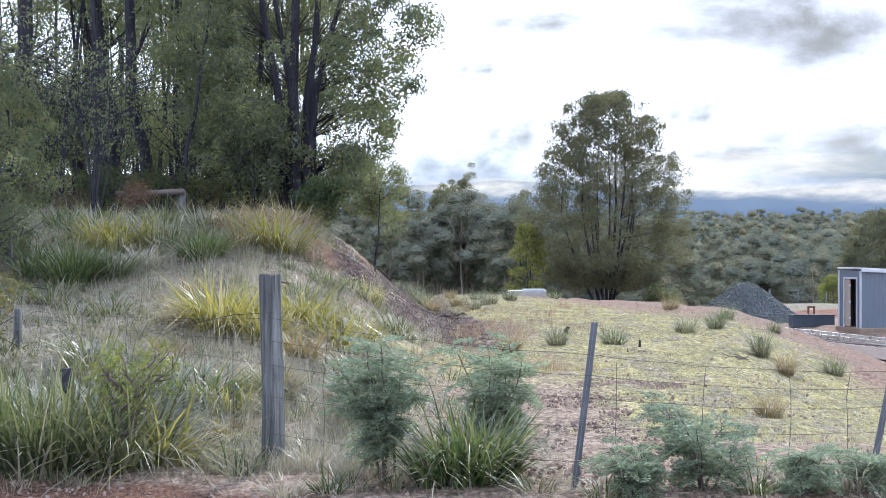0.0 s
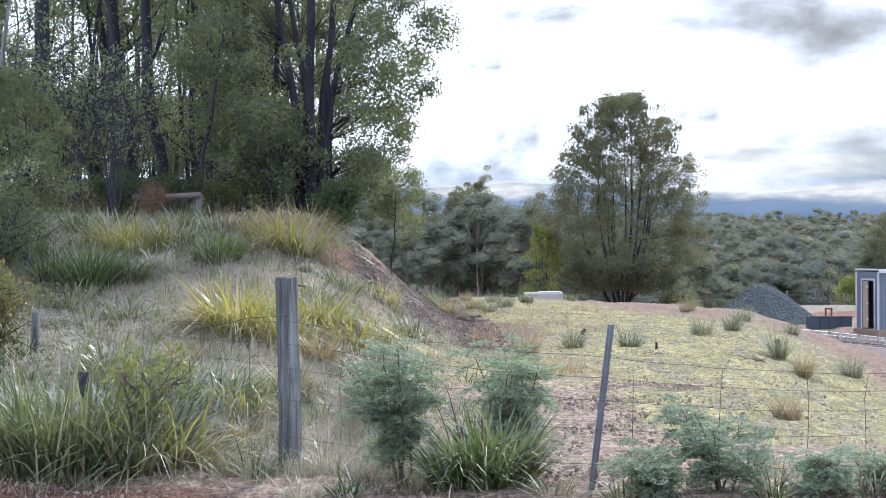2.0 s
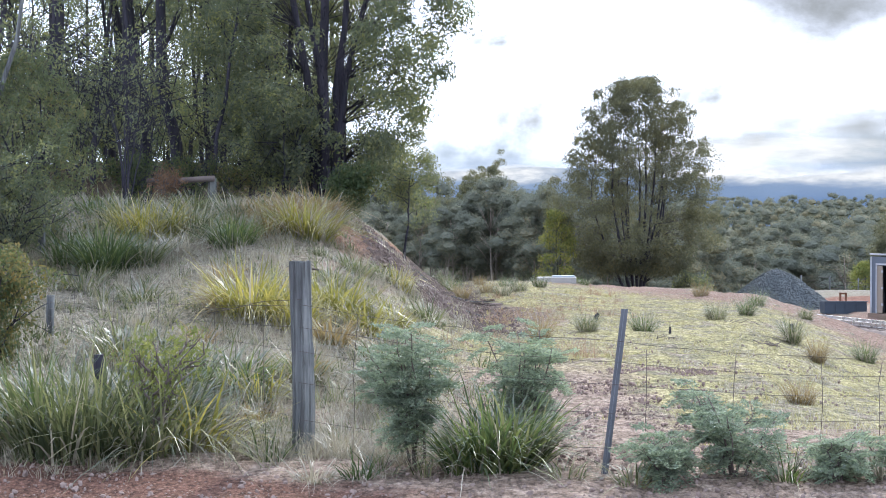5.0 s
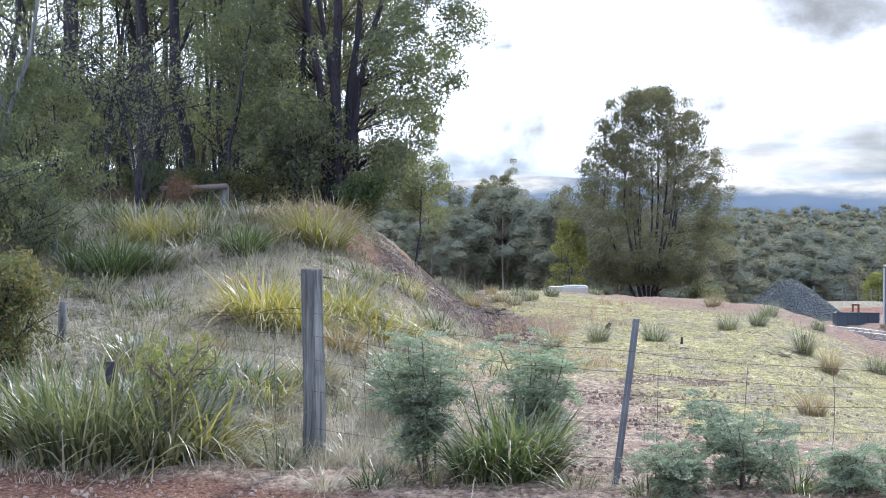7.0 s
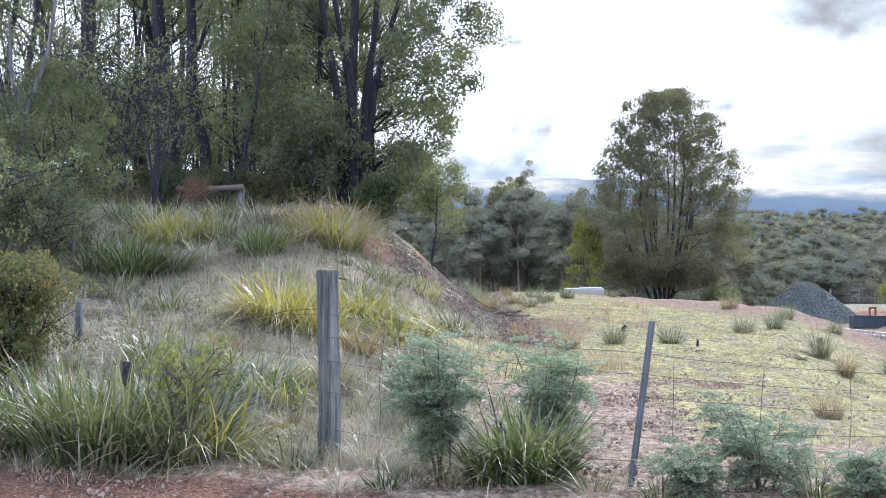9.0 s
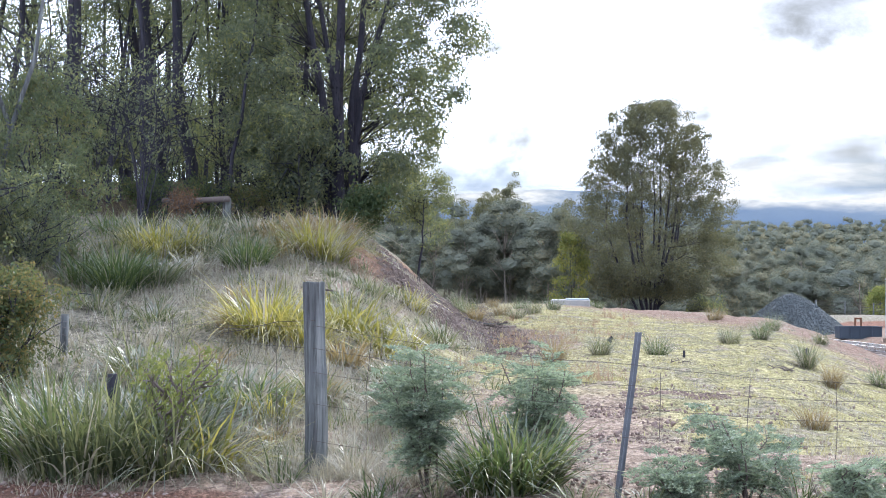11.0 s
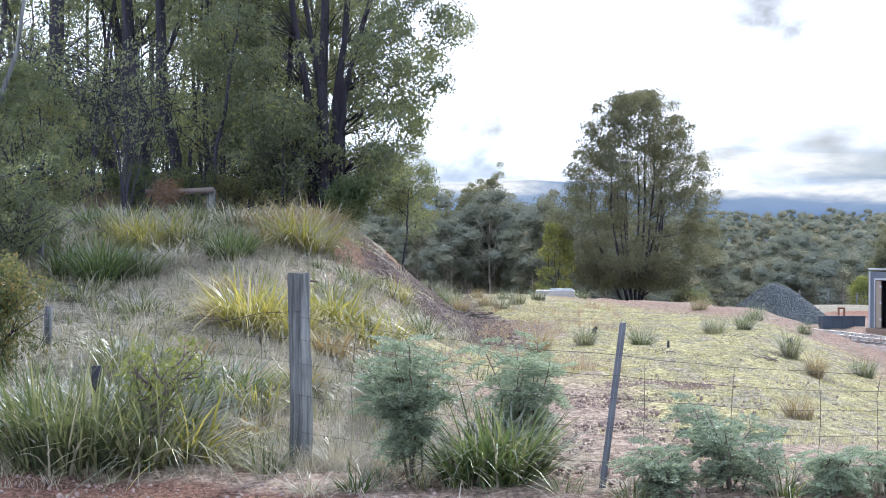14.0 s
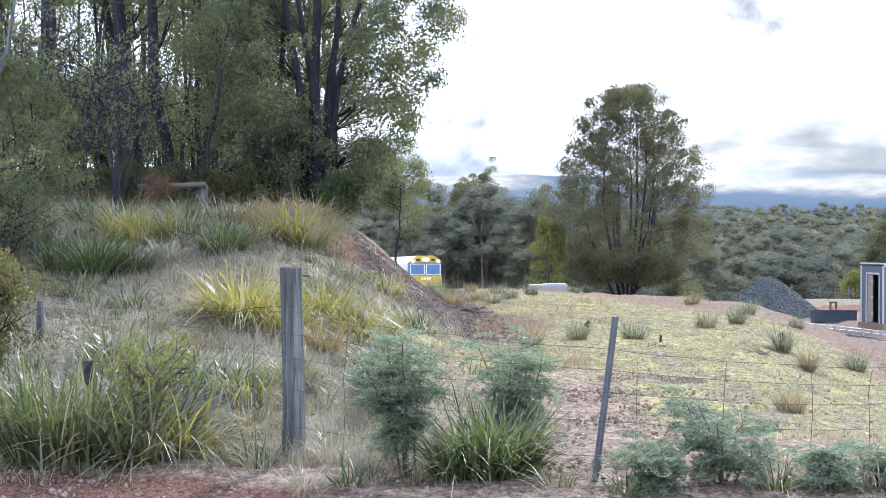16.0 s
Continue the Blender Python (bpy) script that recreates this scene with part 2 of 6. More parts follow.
M_WATTLE = mat_leaf("wattle_leaves", (0.065, 0.092, 0.078), (0.17, 0.215, 0.17), (0.36, 0.42, 0.28), (0.34, 0.44, 0.26), 0.48, 0.4, 3.5, 0.7)
M_SHRUB = mat_leaf("shrub_leaves", (0.030, 0.052, 0.032), (0.060, 0.088, 0.046), (0.24, 0.16, 0.06), (0.22, 0.25, 0.08), 0.36, 0.4, 1.6)
M_SEDGE = mat_leaf("sedge_blades", (0.018, 0.028, 0.020), (0.064, 0.080, 0.047), (0.29, 0.28, 0.15), (0.27, 0.31, 0.12), 0.38, 0.6, 3.5, 0.8)
M_SEDGE_GOLD = mat_leaf("golden_sedge_blades", (0.045, 0.056, 0.020), (0.155, 0.158, 0.045), (0.44, 0.37, 0.12), (0.46, 0.43, 0.09), 0.42, 0.6, 2.5, 0.8)
M_SEDGE_DEEP = mat_leaf("deep_green_sedge_blades", (0.014, 0.028, 0.018), (0.044, 0.070, 0.034), (0.19, 0.21, 0.08), (0.20, 0.28, 0.08), 0.38, 0.6, 2.5, 0.8)
M_STRAW = mat_leaf("dry_grass_blades", (0.085, 0.078, 0.060), (0.24, 0.225, 0.175), (0.54, 0.50, 0.40), (0.42, 0.39, 0.29), 0.4, 0.6, 2.5)
M_TURF = mat_leaf("short_grass_blades", (0.13, 0.122, 0.05), (0.32, 0.295, 0.145), (0.58, 0.52, 0.32), (0.47, 0.44, 0.2), 0.4, 0.4, 0.8)
M_WOOD = mat_timber()
M_STEEL = mat_solid("weathered_picket_steel", (0.105, 0.118, 0.140), 0.6, 0.2, 0.6, 8.0)
M_WIRE = mat_solid("old_wire", (0.09, 0.075, 0.07), 0.6, 0.6, 0.3, 4.0)
M_TWIG = mat_solid("dead_wood", (0.11, 0.09, 0.085), 0.9, 0, 0.5, 6.0, 0.4)
M_STONE = mat_solid("blue_grey_gravel", (0.075, 0.092, 0.102), 0.75, 0, 0.8, 4.0, 0.4)
M_RUBBLE = mat_solid("reddish_stones", (0.20, 0.155, 0.14), 0.9, 0, 0.6, 4.0, 0.4)
M_BALLAST = mat_solid("brown_grey_ballast", (0.13, 0.105, 0.10), 0.9, 0, 0.8, 7.0, 1.0)
M_CONCRETE = mat_solid("pale_concrete", (0.36, 0.36, 0.35), 0.85, 0, 0.3, 3.0, 0.3)


# ---- helpers for meshes ----
def link_mesh(name, verts, faces, material, parent=None, smooth=False):
    me = bpy.data.meshes.new(name)
    me.from_pydata(verts if isinstance(verts, list) else verts.tolist(), [], faces if isinstance(faces, list) else faces.tolist())
    me.materials.append(material)
    if smooth:
        me.polygons.foreach_set("use_smooth", [True] * len(me.polygons))
    ob = new(name, me)
    ob.parent = parent
    return ob


def part(name, bm, material, parent=None, label=""):
    me = bpy.data.meshes.new(name)
    bm.to_mesh(me)
    bm.free()
    me.materials.append(material)
    ob = new(name, me)
    ob.parent = parent
    if label:
        tagged(ob, label)
    return ob


def holder(name, x, y, z, label, category, group="", rz=0.0):
    ob = new(name)
    ob.empty_display_size = 0.2
    ob.matrix_basis = pose(x, y, z, 0, 0, rz)
    return tagged(ob, label, category, group)


def box(bm, x0, y0, z0, x1, y1, z1, bevel=0.0):
    """A box, bevelled, added to bm."""
    r = bmesh.ops.create_cube(bm, size=1.0)
    for v in r["verts"]:
        v.co = Vector(((x0 + x1) / 2 + v.co.x * (x1 - x0), (y0 + y1) / 2 + v.co.y * (y1 - y0), (z0 + z1) / 2 + v.co.z * (z1 - z0)))
    if bevel:
        es = list({e for v in r["verts"] for e in v.link_edges})
        bmesh.ops.bevel(bm, geom=es, offset=bevel, segments=2, affect="EDGES", profile=0.5)
    return bm


class Tubes:
    """Tapered tubes gathered into one mesh."""

    def __init__(self, sides=6):
        self.v, self.f, self.sides = [], [], sides

    def add(self, pts, radii, sides=None):
        n = sides or self.sides
        base = len(self.v)
        pts = [Vector(p) for p in pts]
        ref = Vector((0.31, 0.77, 0.55))
        for i, p in enumerate(pts):
            d = (pts[min(i + 1, len(pts) - 1)] - pts[max(i - 1, 0)]).normalized()
            a = d.cross(ref)
            if a.length < 1e-3:
                a = d.cross(Vector((1, 0, 0)))
            a.normalize()
            b = d.cross(a)
            for j in range(n):
                t = 2 * math.pi * j / n
                self.v.append(tuple(p + (a * math.cos(t) + b * math.sin(t)) * radii[i]))
        for i in range(len(pts) - 1):
            for j in range(n):
                q, r = base + i * n + j, base + i * n + (j + 1) % n
                self.f.append((q, r, r + n, q + n))
        self.f.append(tuple(base + j for j in range(n))[::-1])
        self.f.append(tuple(base + (len(pts) - 1) * n + j for j in range(n)))

    def link(self, name, material, parent=None, smooth=True):
        return link_mesh(name, self.v, self.f, material, parent, smooth)


def sstep(a, b, x):
    t = np.clip((x - a) / (b - a), 0, 1)
    return t * t * (3 - 2 * t)


# ---- the lie of the land ----
def track_x(y):
    return -3.6 + 0.3 * (118.0 - y)


def track_z(y):
    """Height of the rail tops."""
    return -1.78 - 0.0228 * (np.clip(y, 60.0, 150.0) - 60.0)


def land(x, y):
    """Ground height (numpy arrays or numbers)."""
    x, y = np.asarray(x, float), np.asarray(y, float)
    field = -1.5 * sstep(42, 78, y) + 0.10 * np.sin(x * 0.55 + 1) * sstep(11, 20, y) * sstep(7, 3, x)
    field = field - 0.27 * np.maximum(0, x - 0.213 * y) * sstep(9, 18, y)
    h = np.clip((y - 10.2) / 13.3, 0, 1)
    h = 2.25 * (0.75 * h + 0.25 * h * h * (3 - 2 * h))
    lat = x + 0.05 * np.maximum(0, y - 24) + 0.22 * sstep(20, 25, y)
    bank = h * sstep(0.6, -2.8, lat) + 1.6 * sstep(24, 44, y) * sstep(-2.6, -6.5, lat)
    z = field + bank * sstep(98, 72, y)
    s = (x - track_x(y)) / 1.044
    bed = track_z(y) - 0.42
    k = sstep(-13.0, -4.0, s) * sstep(-40, 35, y)
    low = bed - 0.12 + 0.5 * sstep(1.7, 3.2, s)
    z = z * (1 - k) + low * k
    beyond = sstep(6, 30, s)
    z = z - 0.9 * beyond * sstep(60, 120, y)
    # low earth bank past the siding
    z = z + 0.75 * np.exp(-(((x - 22.0) / 4.5) ** 4)) * sstep(70, 73, y) * sstep(90, 80, y)
    z = z - 5.0 * sstep(100, 150, y) * sstep(7, 40, s) + 0.047 * np.maximum(0, np.minimum(y, 480) - 170) * sstep(7, 40, s)
    z = np.where(y < 9.0, z - 0.05 * sstep(9.0, 8.4, y), z)
    return z


def zat(x, y):
    return float(land(x, y))


def make_ground():
    def axis(dense0, dense1, step, far0, far1, grow=1.16):
        mid = list(np.arange(dense0, dense1, step))
        up, d = [mid[-1]], step
        while up[-1] < far1:
            d *= grow
            up.append(up[-1] + d)
        dn, d = [mid[0]], step
        while dn[-1] > far0:
            d *= grow
            dn.append(dn[-1] - d)
        return np.array(dn[:0:-1] + mid + up[1:])

    xs = axis(-8, 12, 0.15, -3500, 3500)
    ys = axis(7, 34, 0.14, -1500, 4500)
    gx, gy = np.meshgrid(xs, ys)
    gz = land(gx, gy)
    verts = np.stack([gx, gy, gz], -1).reshape(-1, 3)
    near = (np.abs(verts[:, 0]) < 40) & (verts[:, 1] < 110) & (verts[:, 1] > -5)
    for i in np.nonzero(near)[0]:
        x, y, _ = verts[i]
        a = 0.02 if y < 9 else 0.07
        verts[i, 2] += a * noise.noise((x * 1.3, y * 1.3, 0)) + 0.5 * a * noise.noise((x * 4, y * 4, 3))
    nx, ny = len(xs), len(ys)
    idx = np.arange(nx * ny).reshape(ny, nx)
    faces = np.stack([idx[:-1, :-1], idx[:-1, 1:], idx[1:, 1:], idx[1:, :-1]], -1).reshape(-1, 4)
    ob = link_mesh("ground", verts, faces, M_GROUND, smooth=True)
    tagged(ob, "rough paddock of dry grass and reddish soil beside a gravel road", "ground", kind="structure")


make_ground()


# ---- foliage builders ----
def leaf_mesh(name, pts, dirs, lens, wids, material, parent, rng, norms=None):
    """Many small pointed leaves: at pts, along dirs."""
    n = len(pts)
    d = dirs / np.linalg.norm(dirs, axis=1, keepdims=True)
    side = np.cross(d, rng.normal(size=(n, 3)) if norms is None else norms + rng.normal(0, 0.45, (n, 3)))
    side /= np.linalg.norm(side, axis=1, keepdims=True) + 1e-9
    nor = np.cross(d, side)
    L, W = lens[:, None], wids[:, None]
    a = pts
    b = pts + d * L * 0.45 + side * W * 0.5 + nor * L * 0.06
    c = pts + d * L
    e = pts + d * L * 0.45 - side * W * 0.5 + nor * L * 0.06
    verts = np.stack([a, b, c, e], 1).reshape(-1, 3)
    faces = np.arange(4 * n).reshape(n, 4)
    return link_mesh(name, verts, faces, material, parent)


def blades_mesh(name, roots, heads, lens, wids, droop, material, parent=None, segs=4, rng=None, kind=""):
    """Grass blades: strips that rise along heads and bow over."""
    n = len(roots)
    out = heads.copy()
    out[:, 2] = 0
    out /= np.linalg.norm(out, axis=1, keepdims=True) + 1e-6
    side = np.stack([-out[:, 1], out[:, 0], np.zeros(n)], 1)
    tw = rng.uniform(-0.9, 0.9, n)[:, None]
    side = side * np.cos(tw) + out * np.sin(tw)
    h = heads / np.linalg.norm(heads, axis=1, keepdims=True)
    rows = []
    for i in range(segs + 1):
        t = i / segs
        p = roots + h * (lens * t)[:, None] + (out * 0.55 - np.array([0, 0, 0.75])) * (lens * droop * t ** 2.4)[:, None]
        w = wids * (1 - t ** 1.6) * 0.5 + 0.0004
        rows += [p - side * w[:, None], p + side * w[:, None]]
    verts = np.stack(rows, 1).reshape(-1, 3)
    k = 2 * (segs + 1)
    base = (np.arange(n) * k)[:, None]
    quads = [base + np.array([[2 * i, 2 * i + 1, 2 * i + 3, 2 * i + 2]]) for i in range(segs)]
    faces = np.stack(quads, 1).reshape(-1, 4)
    ob = link_mesh(name, verts, faces, material, parent)
    if kind:
        tagged(ob, kind=kind)
    return ob


def tussock(x, y, radius, height, count, material, label, seed, dead=0.15, spread=0.75, droop=0.35, width=0.009, sink=0.03):
    count, droop = int(count * 0.64), droop * 1.45
    rng = np.random.default_rng(seed)
    top = holder("tussock", x, y, zat(x, y) - sink, label, "tussock", "sedge tussocks")

    def crown(n, name, mat, k, part_label=""):
        a = rng.uniform(0, 2 * math.pi, n)
        r = np.sqrt(rng.uniform(0, 1, n)) * radius * 0.45
        roots = np.stack([np.cos(a) * r, np.sin(a) * r, np.zeros(n)], 1)
        roots[:, 2] = land(x + roots[:, 0], y + roots[:, 1]) - zat(x, y)
        b = a + rng.normal(0, 0.5, n)
        lean = np.abs(rng.normal(0, 0.55, n)) * spread + r / radius * 0.5 * spread
        heads = np.stack([np.cos(b) * lean, np.sin(b) * lean, np.ones(n)], 1)
        lens = height * rng.uniform(0.55, 1.25, n) * k
        ob = blades_mesh(name, roots, heads, lens, width * rng.uniform(0.6, 1.3, n), droop * rng.uniform(0.3, 1.8, n), mat, top, 5, rng)
        if part_label:
            tagged(ob, part_label)

    crown(int(count * (1 - dead)), "foliage", material, 1.0)
    if dead > 0:
        crown(int(count * dead), "dry_foliage", M_STRAW, 0.85, "dry straw-coloured blades")
    return top


def tree_data(seed, height, radius, stems, clear, reach, limbs, clumps, leaves, leaf_len, clump_r, lean=0.1, flat=0.7, bend=0.05, dome=None, depth_most=2, bias=(0, 0, 0), ends_only=False):
    """A tree's wood (Tubes) and the places of its leaves."""
    rng = np.random.default_rng(seed)
    wood = Tubes(7)
    pts, dirs, norms = [], [], []

    def bough(p, d, length, r, depth):
        path, rad = [p.copy()], [r]
        steps = 4 if depth < 1 else (3 if depth < 2 else 2)
        for i in range(steps):
            d = d + rng.normal(0, 0.16, 3) + np.array([0, 0, 0.07])
            d /= np.linalg.norm(d)
            p = p + d * length / steps
            path.append(p.copy())
            rad.append(max(0.004, r * (1 - 0.8 * (i + 1) / steps)))
        wood.add(path, rad, 5 if depth == 0 else 3)
        if depth < depth_most:
            for _ in range(3 if depth == 0 else 2):
                i = rng.integers(1, steps + 1)
                nd = d + rng.normal(0, 0.65, 3)
                nd /= np.linalg.norm(nd)
                bough(path[i], nd, length * rng.uniform(0.35, 0.6), rad[i] * 0.75 + 0.004, depth + 1)
        for _ in range(clumps if depth or not ends_only else 0):
            i = rng.integers(max(1, steps - 2), steps + 1)
            c = path[i] + rng.normal(0, 0.55, 3) * clump_r
            m = rng.poisson(leaves)
            if m:
                # leaves lie like shingles round the clump, most on its upper side, and droop
                q = rng.normal(0, 1, (m, 3)) + np.array([0, 0, 0.35])
                q /= np.linalg.norm(q, axis=1)[:, None]
                rad_c = clump_r * rng.uniform(0.65, 1.25)
                pts.append(c + q * (rad_c * rng.uniform(0.55, 1.05, m))[:, None] * np.array([1, 1, flat]))
                nn = q * np.array([1, 1, 1 / max(flat, 0.3)])
                norms.append(nn / np.linalg.norm(nn, axis=1)[:, None])
                dirs.append(np.cross(q, rng.normal(0, 1, (m, 3))) + np.array([0, 0, -0.5]))

    for s in range(stems):
        a = s * 2.4 + rng.uniform(-0.5, 0.5)
        out = np.array([math.cos(a), math.sin(a), 0]) * (lean + 0.06 * (stems > 1)) * rng.uniform(0.5, 1.35)
        h = height * rng.uniform(0.78, 1.0) if s else height
        r0 = radius * rng.uniform(0.6, 1.0) if s else radius
        p = np.array([math.cos(a), math.sin(a), 0]) * radius * (1.6 if stems > 1 else 0)
        path, rad = [p - np.array([0, 0, 0.5])], [r0 * 1.35]
        n = 12
        drift = np.zeros(3)
        for i in range(n + 1):
            t = i / n
            drift = drift + rng.normal(0, bend, 3) * np.array([1, 1, 0]) * h / n * 2
            path.append(p + (out * h * t ** 1.15) + np.array([0, 0, h * t]) + drift)
            rad.append(r0 * (1.12 if i == 0 else 1 - 0.86 * t))
        wood.add(path, rad, 8)
        for j in range(limbs):
            t = clear + (1 - clear) * ((j + rng.uniform(0, 1)) / limbs)
            f = t * n + 1
            i = min(int(f), n)
            q = path[i] + (path[i + 1] - path[i]) * (f - i)
            b = rng.uniform(0, 2 * math.pi)
            up = rng.uniform(0.25, 0.95)
            d = np.array([math.cos(b), math.sin(b), up]) + np.array(bias)
            d /= np.linalg.norm(d)
            tt = (t - clear) / (1 - clear)
            size = reach * (0.45 + 1.1 * math.sin(math.pi * min(1, 0.18 + 0.72 * tt))) * rng.uniform(0.6, 1.1) * 0.7
            bough(q, d, size, max(0.012, rad[i] * 0.45), 0)
    pts = np.concatenate(pts)
    dirs = np.concatenate(dirs)
    norms = np.concatenate(norms)
    if dome:
        # keep the crown inside a lobed dome: half width, half height, middle height
        rx, rzz, zc = dome
        q = (pts - np.array([0, 0, zc])) / np.array([rx, rx, rzz])
        r = np.linalg.norm(q, axis=1)
        a = np.arctan2(q[:, 1], q[:, 0])
        lobes = 0.92 + 0.10 * np.sin(4 * a + 5 * q[:, 2]) + 0.06 * np.sin(9 * a - 8 * q[:, 2])
        keep = r < lobes
        pts, dirs, norms = pts[keep], dirs[keep], norms[keep]
    ll = leaf_len * rng.uniform(0.6, 1.3, len(pts))
    return wood, pts, dirs, ll, rng, norms


def tree(name, label, data, leaf_mat, bark, x, y, z, category="tree", group="", leaf_w=0.22, rz=0.0):
    wood, pts, dirs, ll, rng, norms = data
    top = holder(name, x, y, z, label, category, group, rz)
    wood.link("trunk", bark, top)
    leaf_mesh("crown", pts, dirs, ll, ll * leaf_w, leaf_mat, top, rng, norms)
    return top

def envelope_tree(name, label, seed, x, y, outline, stems, clumps, radius, per, leaf, trunk_r, leaf_mat, front=1.0, inner=0.25, group="", leaf_w=0.28, low=0.9):
    """A tree whose clumps fill a crown of given outline: (height, half width) from the bottom up."""
    rng = np.random.default_rng(seed)
    zs, ws = [o[0] for o in outline], [o[1] for o in outline]
    h = zs[-1]
    top = holder(name, x, y, zat(x, y) - 0.1, label, "tree", group)
    wood = Tubes(7)
    paths = []
    for k in range(stems):
        a = k * 2.4 + rng.uniform(-0.4, 0.4)
        f = rng.uniform(0.25, 0.75) if k else 0.1
        hh = h * rng.uniform(0.72, 0.93) if k else h * 0.95
        p, wob = [], np.zeros(2)
        for t in np.linspace(0, 1, 11):
            w = np.interp(min(hh * t + 1.5, h * 0.9), zs, ws) * f * min(1, t * 1.3) ** 1.2
            wob = wob + rng.normal(0, 0.045, 2)
            p.append(np.array([math.cos(a) * (w + 0.12) + wob[0], math.sin(a) * (w + 0.12) + wob[1], hh * t - 0.2 * (t == 0)]))
        paths.append(np.array(p))
        r0 = trunk_r * rng.uniform(0.6, 1.0)
        wood.add(p, [r0 * (1.3 if i == 0 else 1 - 0.085 * i) for i in range(11)], 8)
    nodes = np.concatenate(paths)
    pts, dirs, norms = [], [], []
    for _ in range(clumps):
        z = zs[0] + (h - zs[0]) * rng.uniform() ** low
        w = np.interp(z, zs, ws) * rng.uniform(0.86, 1.06)
        f = rng.uniform(inner, 1.0) ** 0.5
        a = rng.uniform(0, 6.28)
        c = np.array([math.cos(a) * w * f, math.sin(a) * w * f, z])
        if c[1] < -0.25 and abs(c[0]) < 0.7 and rng.uniform() > front:
            continue
        below = nodes[(nodes[:, 2] < z - 0.15)]
        if len(below):
            q = below[np.argmin(np.linalg.norm((below - c) * np.array([1, 1, 0.6]), axis=1))]
            mid = (q + c) / 2 + rng.normal(0, 0.16, 3) + np.array([0, 0, 0.2])
            wood.add([q, mid, c], [0.007 * trunk_r / 0.1, 0.005 * trunk_r / 0.1, 0.003], 3)
        m = rng.poisson(per)
        q = rng.normal(0, 1, (m, 3)) + np.array([0, 0, 0.3])
        q /= np.linalg.norm(q, axis=1)[:, None]
        r = radius * rng.uniform(0.65, 1.3)
        pts.append(c + q * (r * rng.uniform(0.45, 1.08, m))[:, None] * np.array([1, 1, 0.8]))
        norms.append(q)
        dirs.append(np.cross(q, rng.normal(0, 1, (m, 3))) + np.array([0, 0, -0.5]))
    wood.link("trunk", M_BARK, top)
    P, D, N = np.concatenate(pts), np.concatenate(dirs), np.concatenate(norms)
    L = leaf * rng.uniform(0.6, 1.3, len(P))
    leaf_mesh("crown", P, D, L, L * leaf_w, leaf_mat, top, rng, N)
    return top


# ---- sky and distance ----
FAR = 3000.0


def mat_cloud(name, color, soft, seed, stretch=(3.0, 3.0, 3.0)):
    """Cloud vapour: glows with the sky's light, thins out to nothing at its rim."""
    k = Nodes(name)
    g = k.n("ShaderNodeTexCoord").outputs["Generated"]
    c = k.n("ShaderNodeVectorMath", i0=g, i1=(0.5, 0.5, 0.5))
    c.operation = "SUBTRACT"
    sep = k.n("ShaderNodeSeparateXYZ", Vector=c.outputs[0])
    r2 = k.math("ADD", k.math("POWER", k.math("MULTIPLY", k.math("ABSOLUTE", sep.outputs[0]), 2.0), 2.0),
                k.math("POWER", k.math("MULTIPLY", k.math("ABSOLUTE", sep.outputs[2]), 2.0), 2.0))
    off = k.n("ShaderNodeVectorMath", i0=g, i1=(seed * 3.1, 0, seed * 1.7))
    nz = k.noise(off.outputs[0], 1.0, 7, 0.6, stretch)
    d = k.math("SUBTRACT", k.math("ADD", k.math("MULTIPLY", nz, 1.7), -0.25), r2)
    a = k.math("MULTIPLY", k.range(d, -0.25, 0.95), soft)
    e = k.n("ShaderNodeEmission", Color=(*color, 1), Strength=1.0).outputs[0]
    t = k.n("ShaderNodeBsdfTransparent").outputs[0]
    return k.finish(k.n("ShaderNodeMixShader", i0=a, i1=t, i2=e).outputs[0])


CLOUDS = []


def cloud(cx, cz, hx, hz, material, drift, label, depth=0.0):
    """A sheet of cloud, gently bowed; drift is metres a second (x, z)."""
    n, m = 16, 8
    y = FAR - depth
    v, f = [], []
    for j in range(m + 1):
        for i in range(n + 1):
            a, b = i / n * 2 - 1, j / m * 2 - 1
            v.append((a * hx * 1.35, 30 * (a * a + b * b), b * hz * 1.35))
    for j in range(m):
        for i in range(n):
            q = j * (n + 1) + i
            f.append((q, q + 1, q + n + 2, q + n + 1))
    ob = link_mesh("cloud", v, f, material, smooth=True)
    ob.matrix_basis = pose(cx, y, cz)
    ob.visible_shadow = False
    tagged(ob, label, "cloud", "clouds")
    CLOUDS.append((ob, cx, y, cz, drift))


C_DARK = mat_cloud("dark_cloud", (0.31, 0.335, 0.36), 0.95, 1.0, (3.2, 1, 2.2))
C_GREY = mat_cloud("grey_cloud", (0.42, 0.455, 0.485), 0.95, 2.3, (2.6, 1, 1.8))
C_BLUE = mat_cloud("blue_grey_cloud", (0.37, 0.455, 0.555), 0.95, 3.7, (5.0, 1, 1.6))
# distance haze painted as glowing blue sheets that soften the ridge
C_HAZE = mat_cloud("painted_distance_haze", (0.28, 0.38, 0.55), 0.9, 5.1, (6.0, 1, 1.0))
C_WHITE = mat_cloud("white_cloud", (0.93, 0.94, 0.95), 1.0, 6.4, (5.0, 1, 2.0))
cloud(720, 478, 560, 135, C_DARK, (-6, 12), "broad dark grey rain cloud", 0)
cloud(815, 497, 165, 88, C_DARK, (-10.9, 0), "small dark grey cloud drifting over bright sky", 20)
cloud(150, 262, 95, 55, C_GREY, (-9, 1), "small soft grey cloud", 40)
cloud(190, 497, 150, 36, C_GREY, (-6, 11), "thin grey streak of cloud", 60)
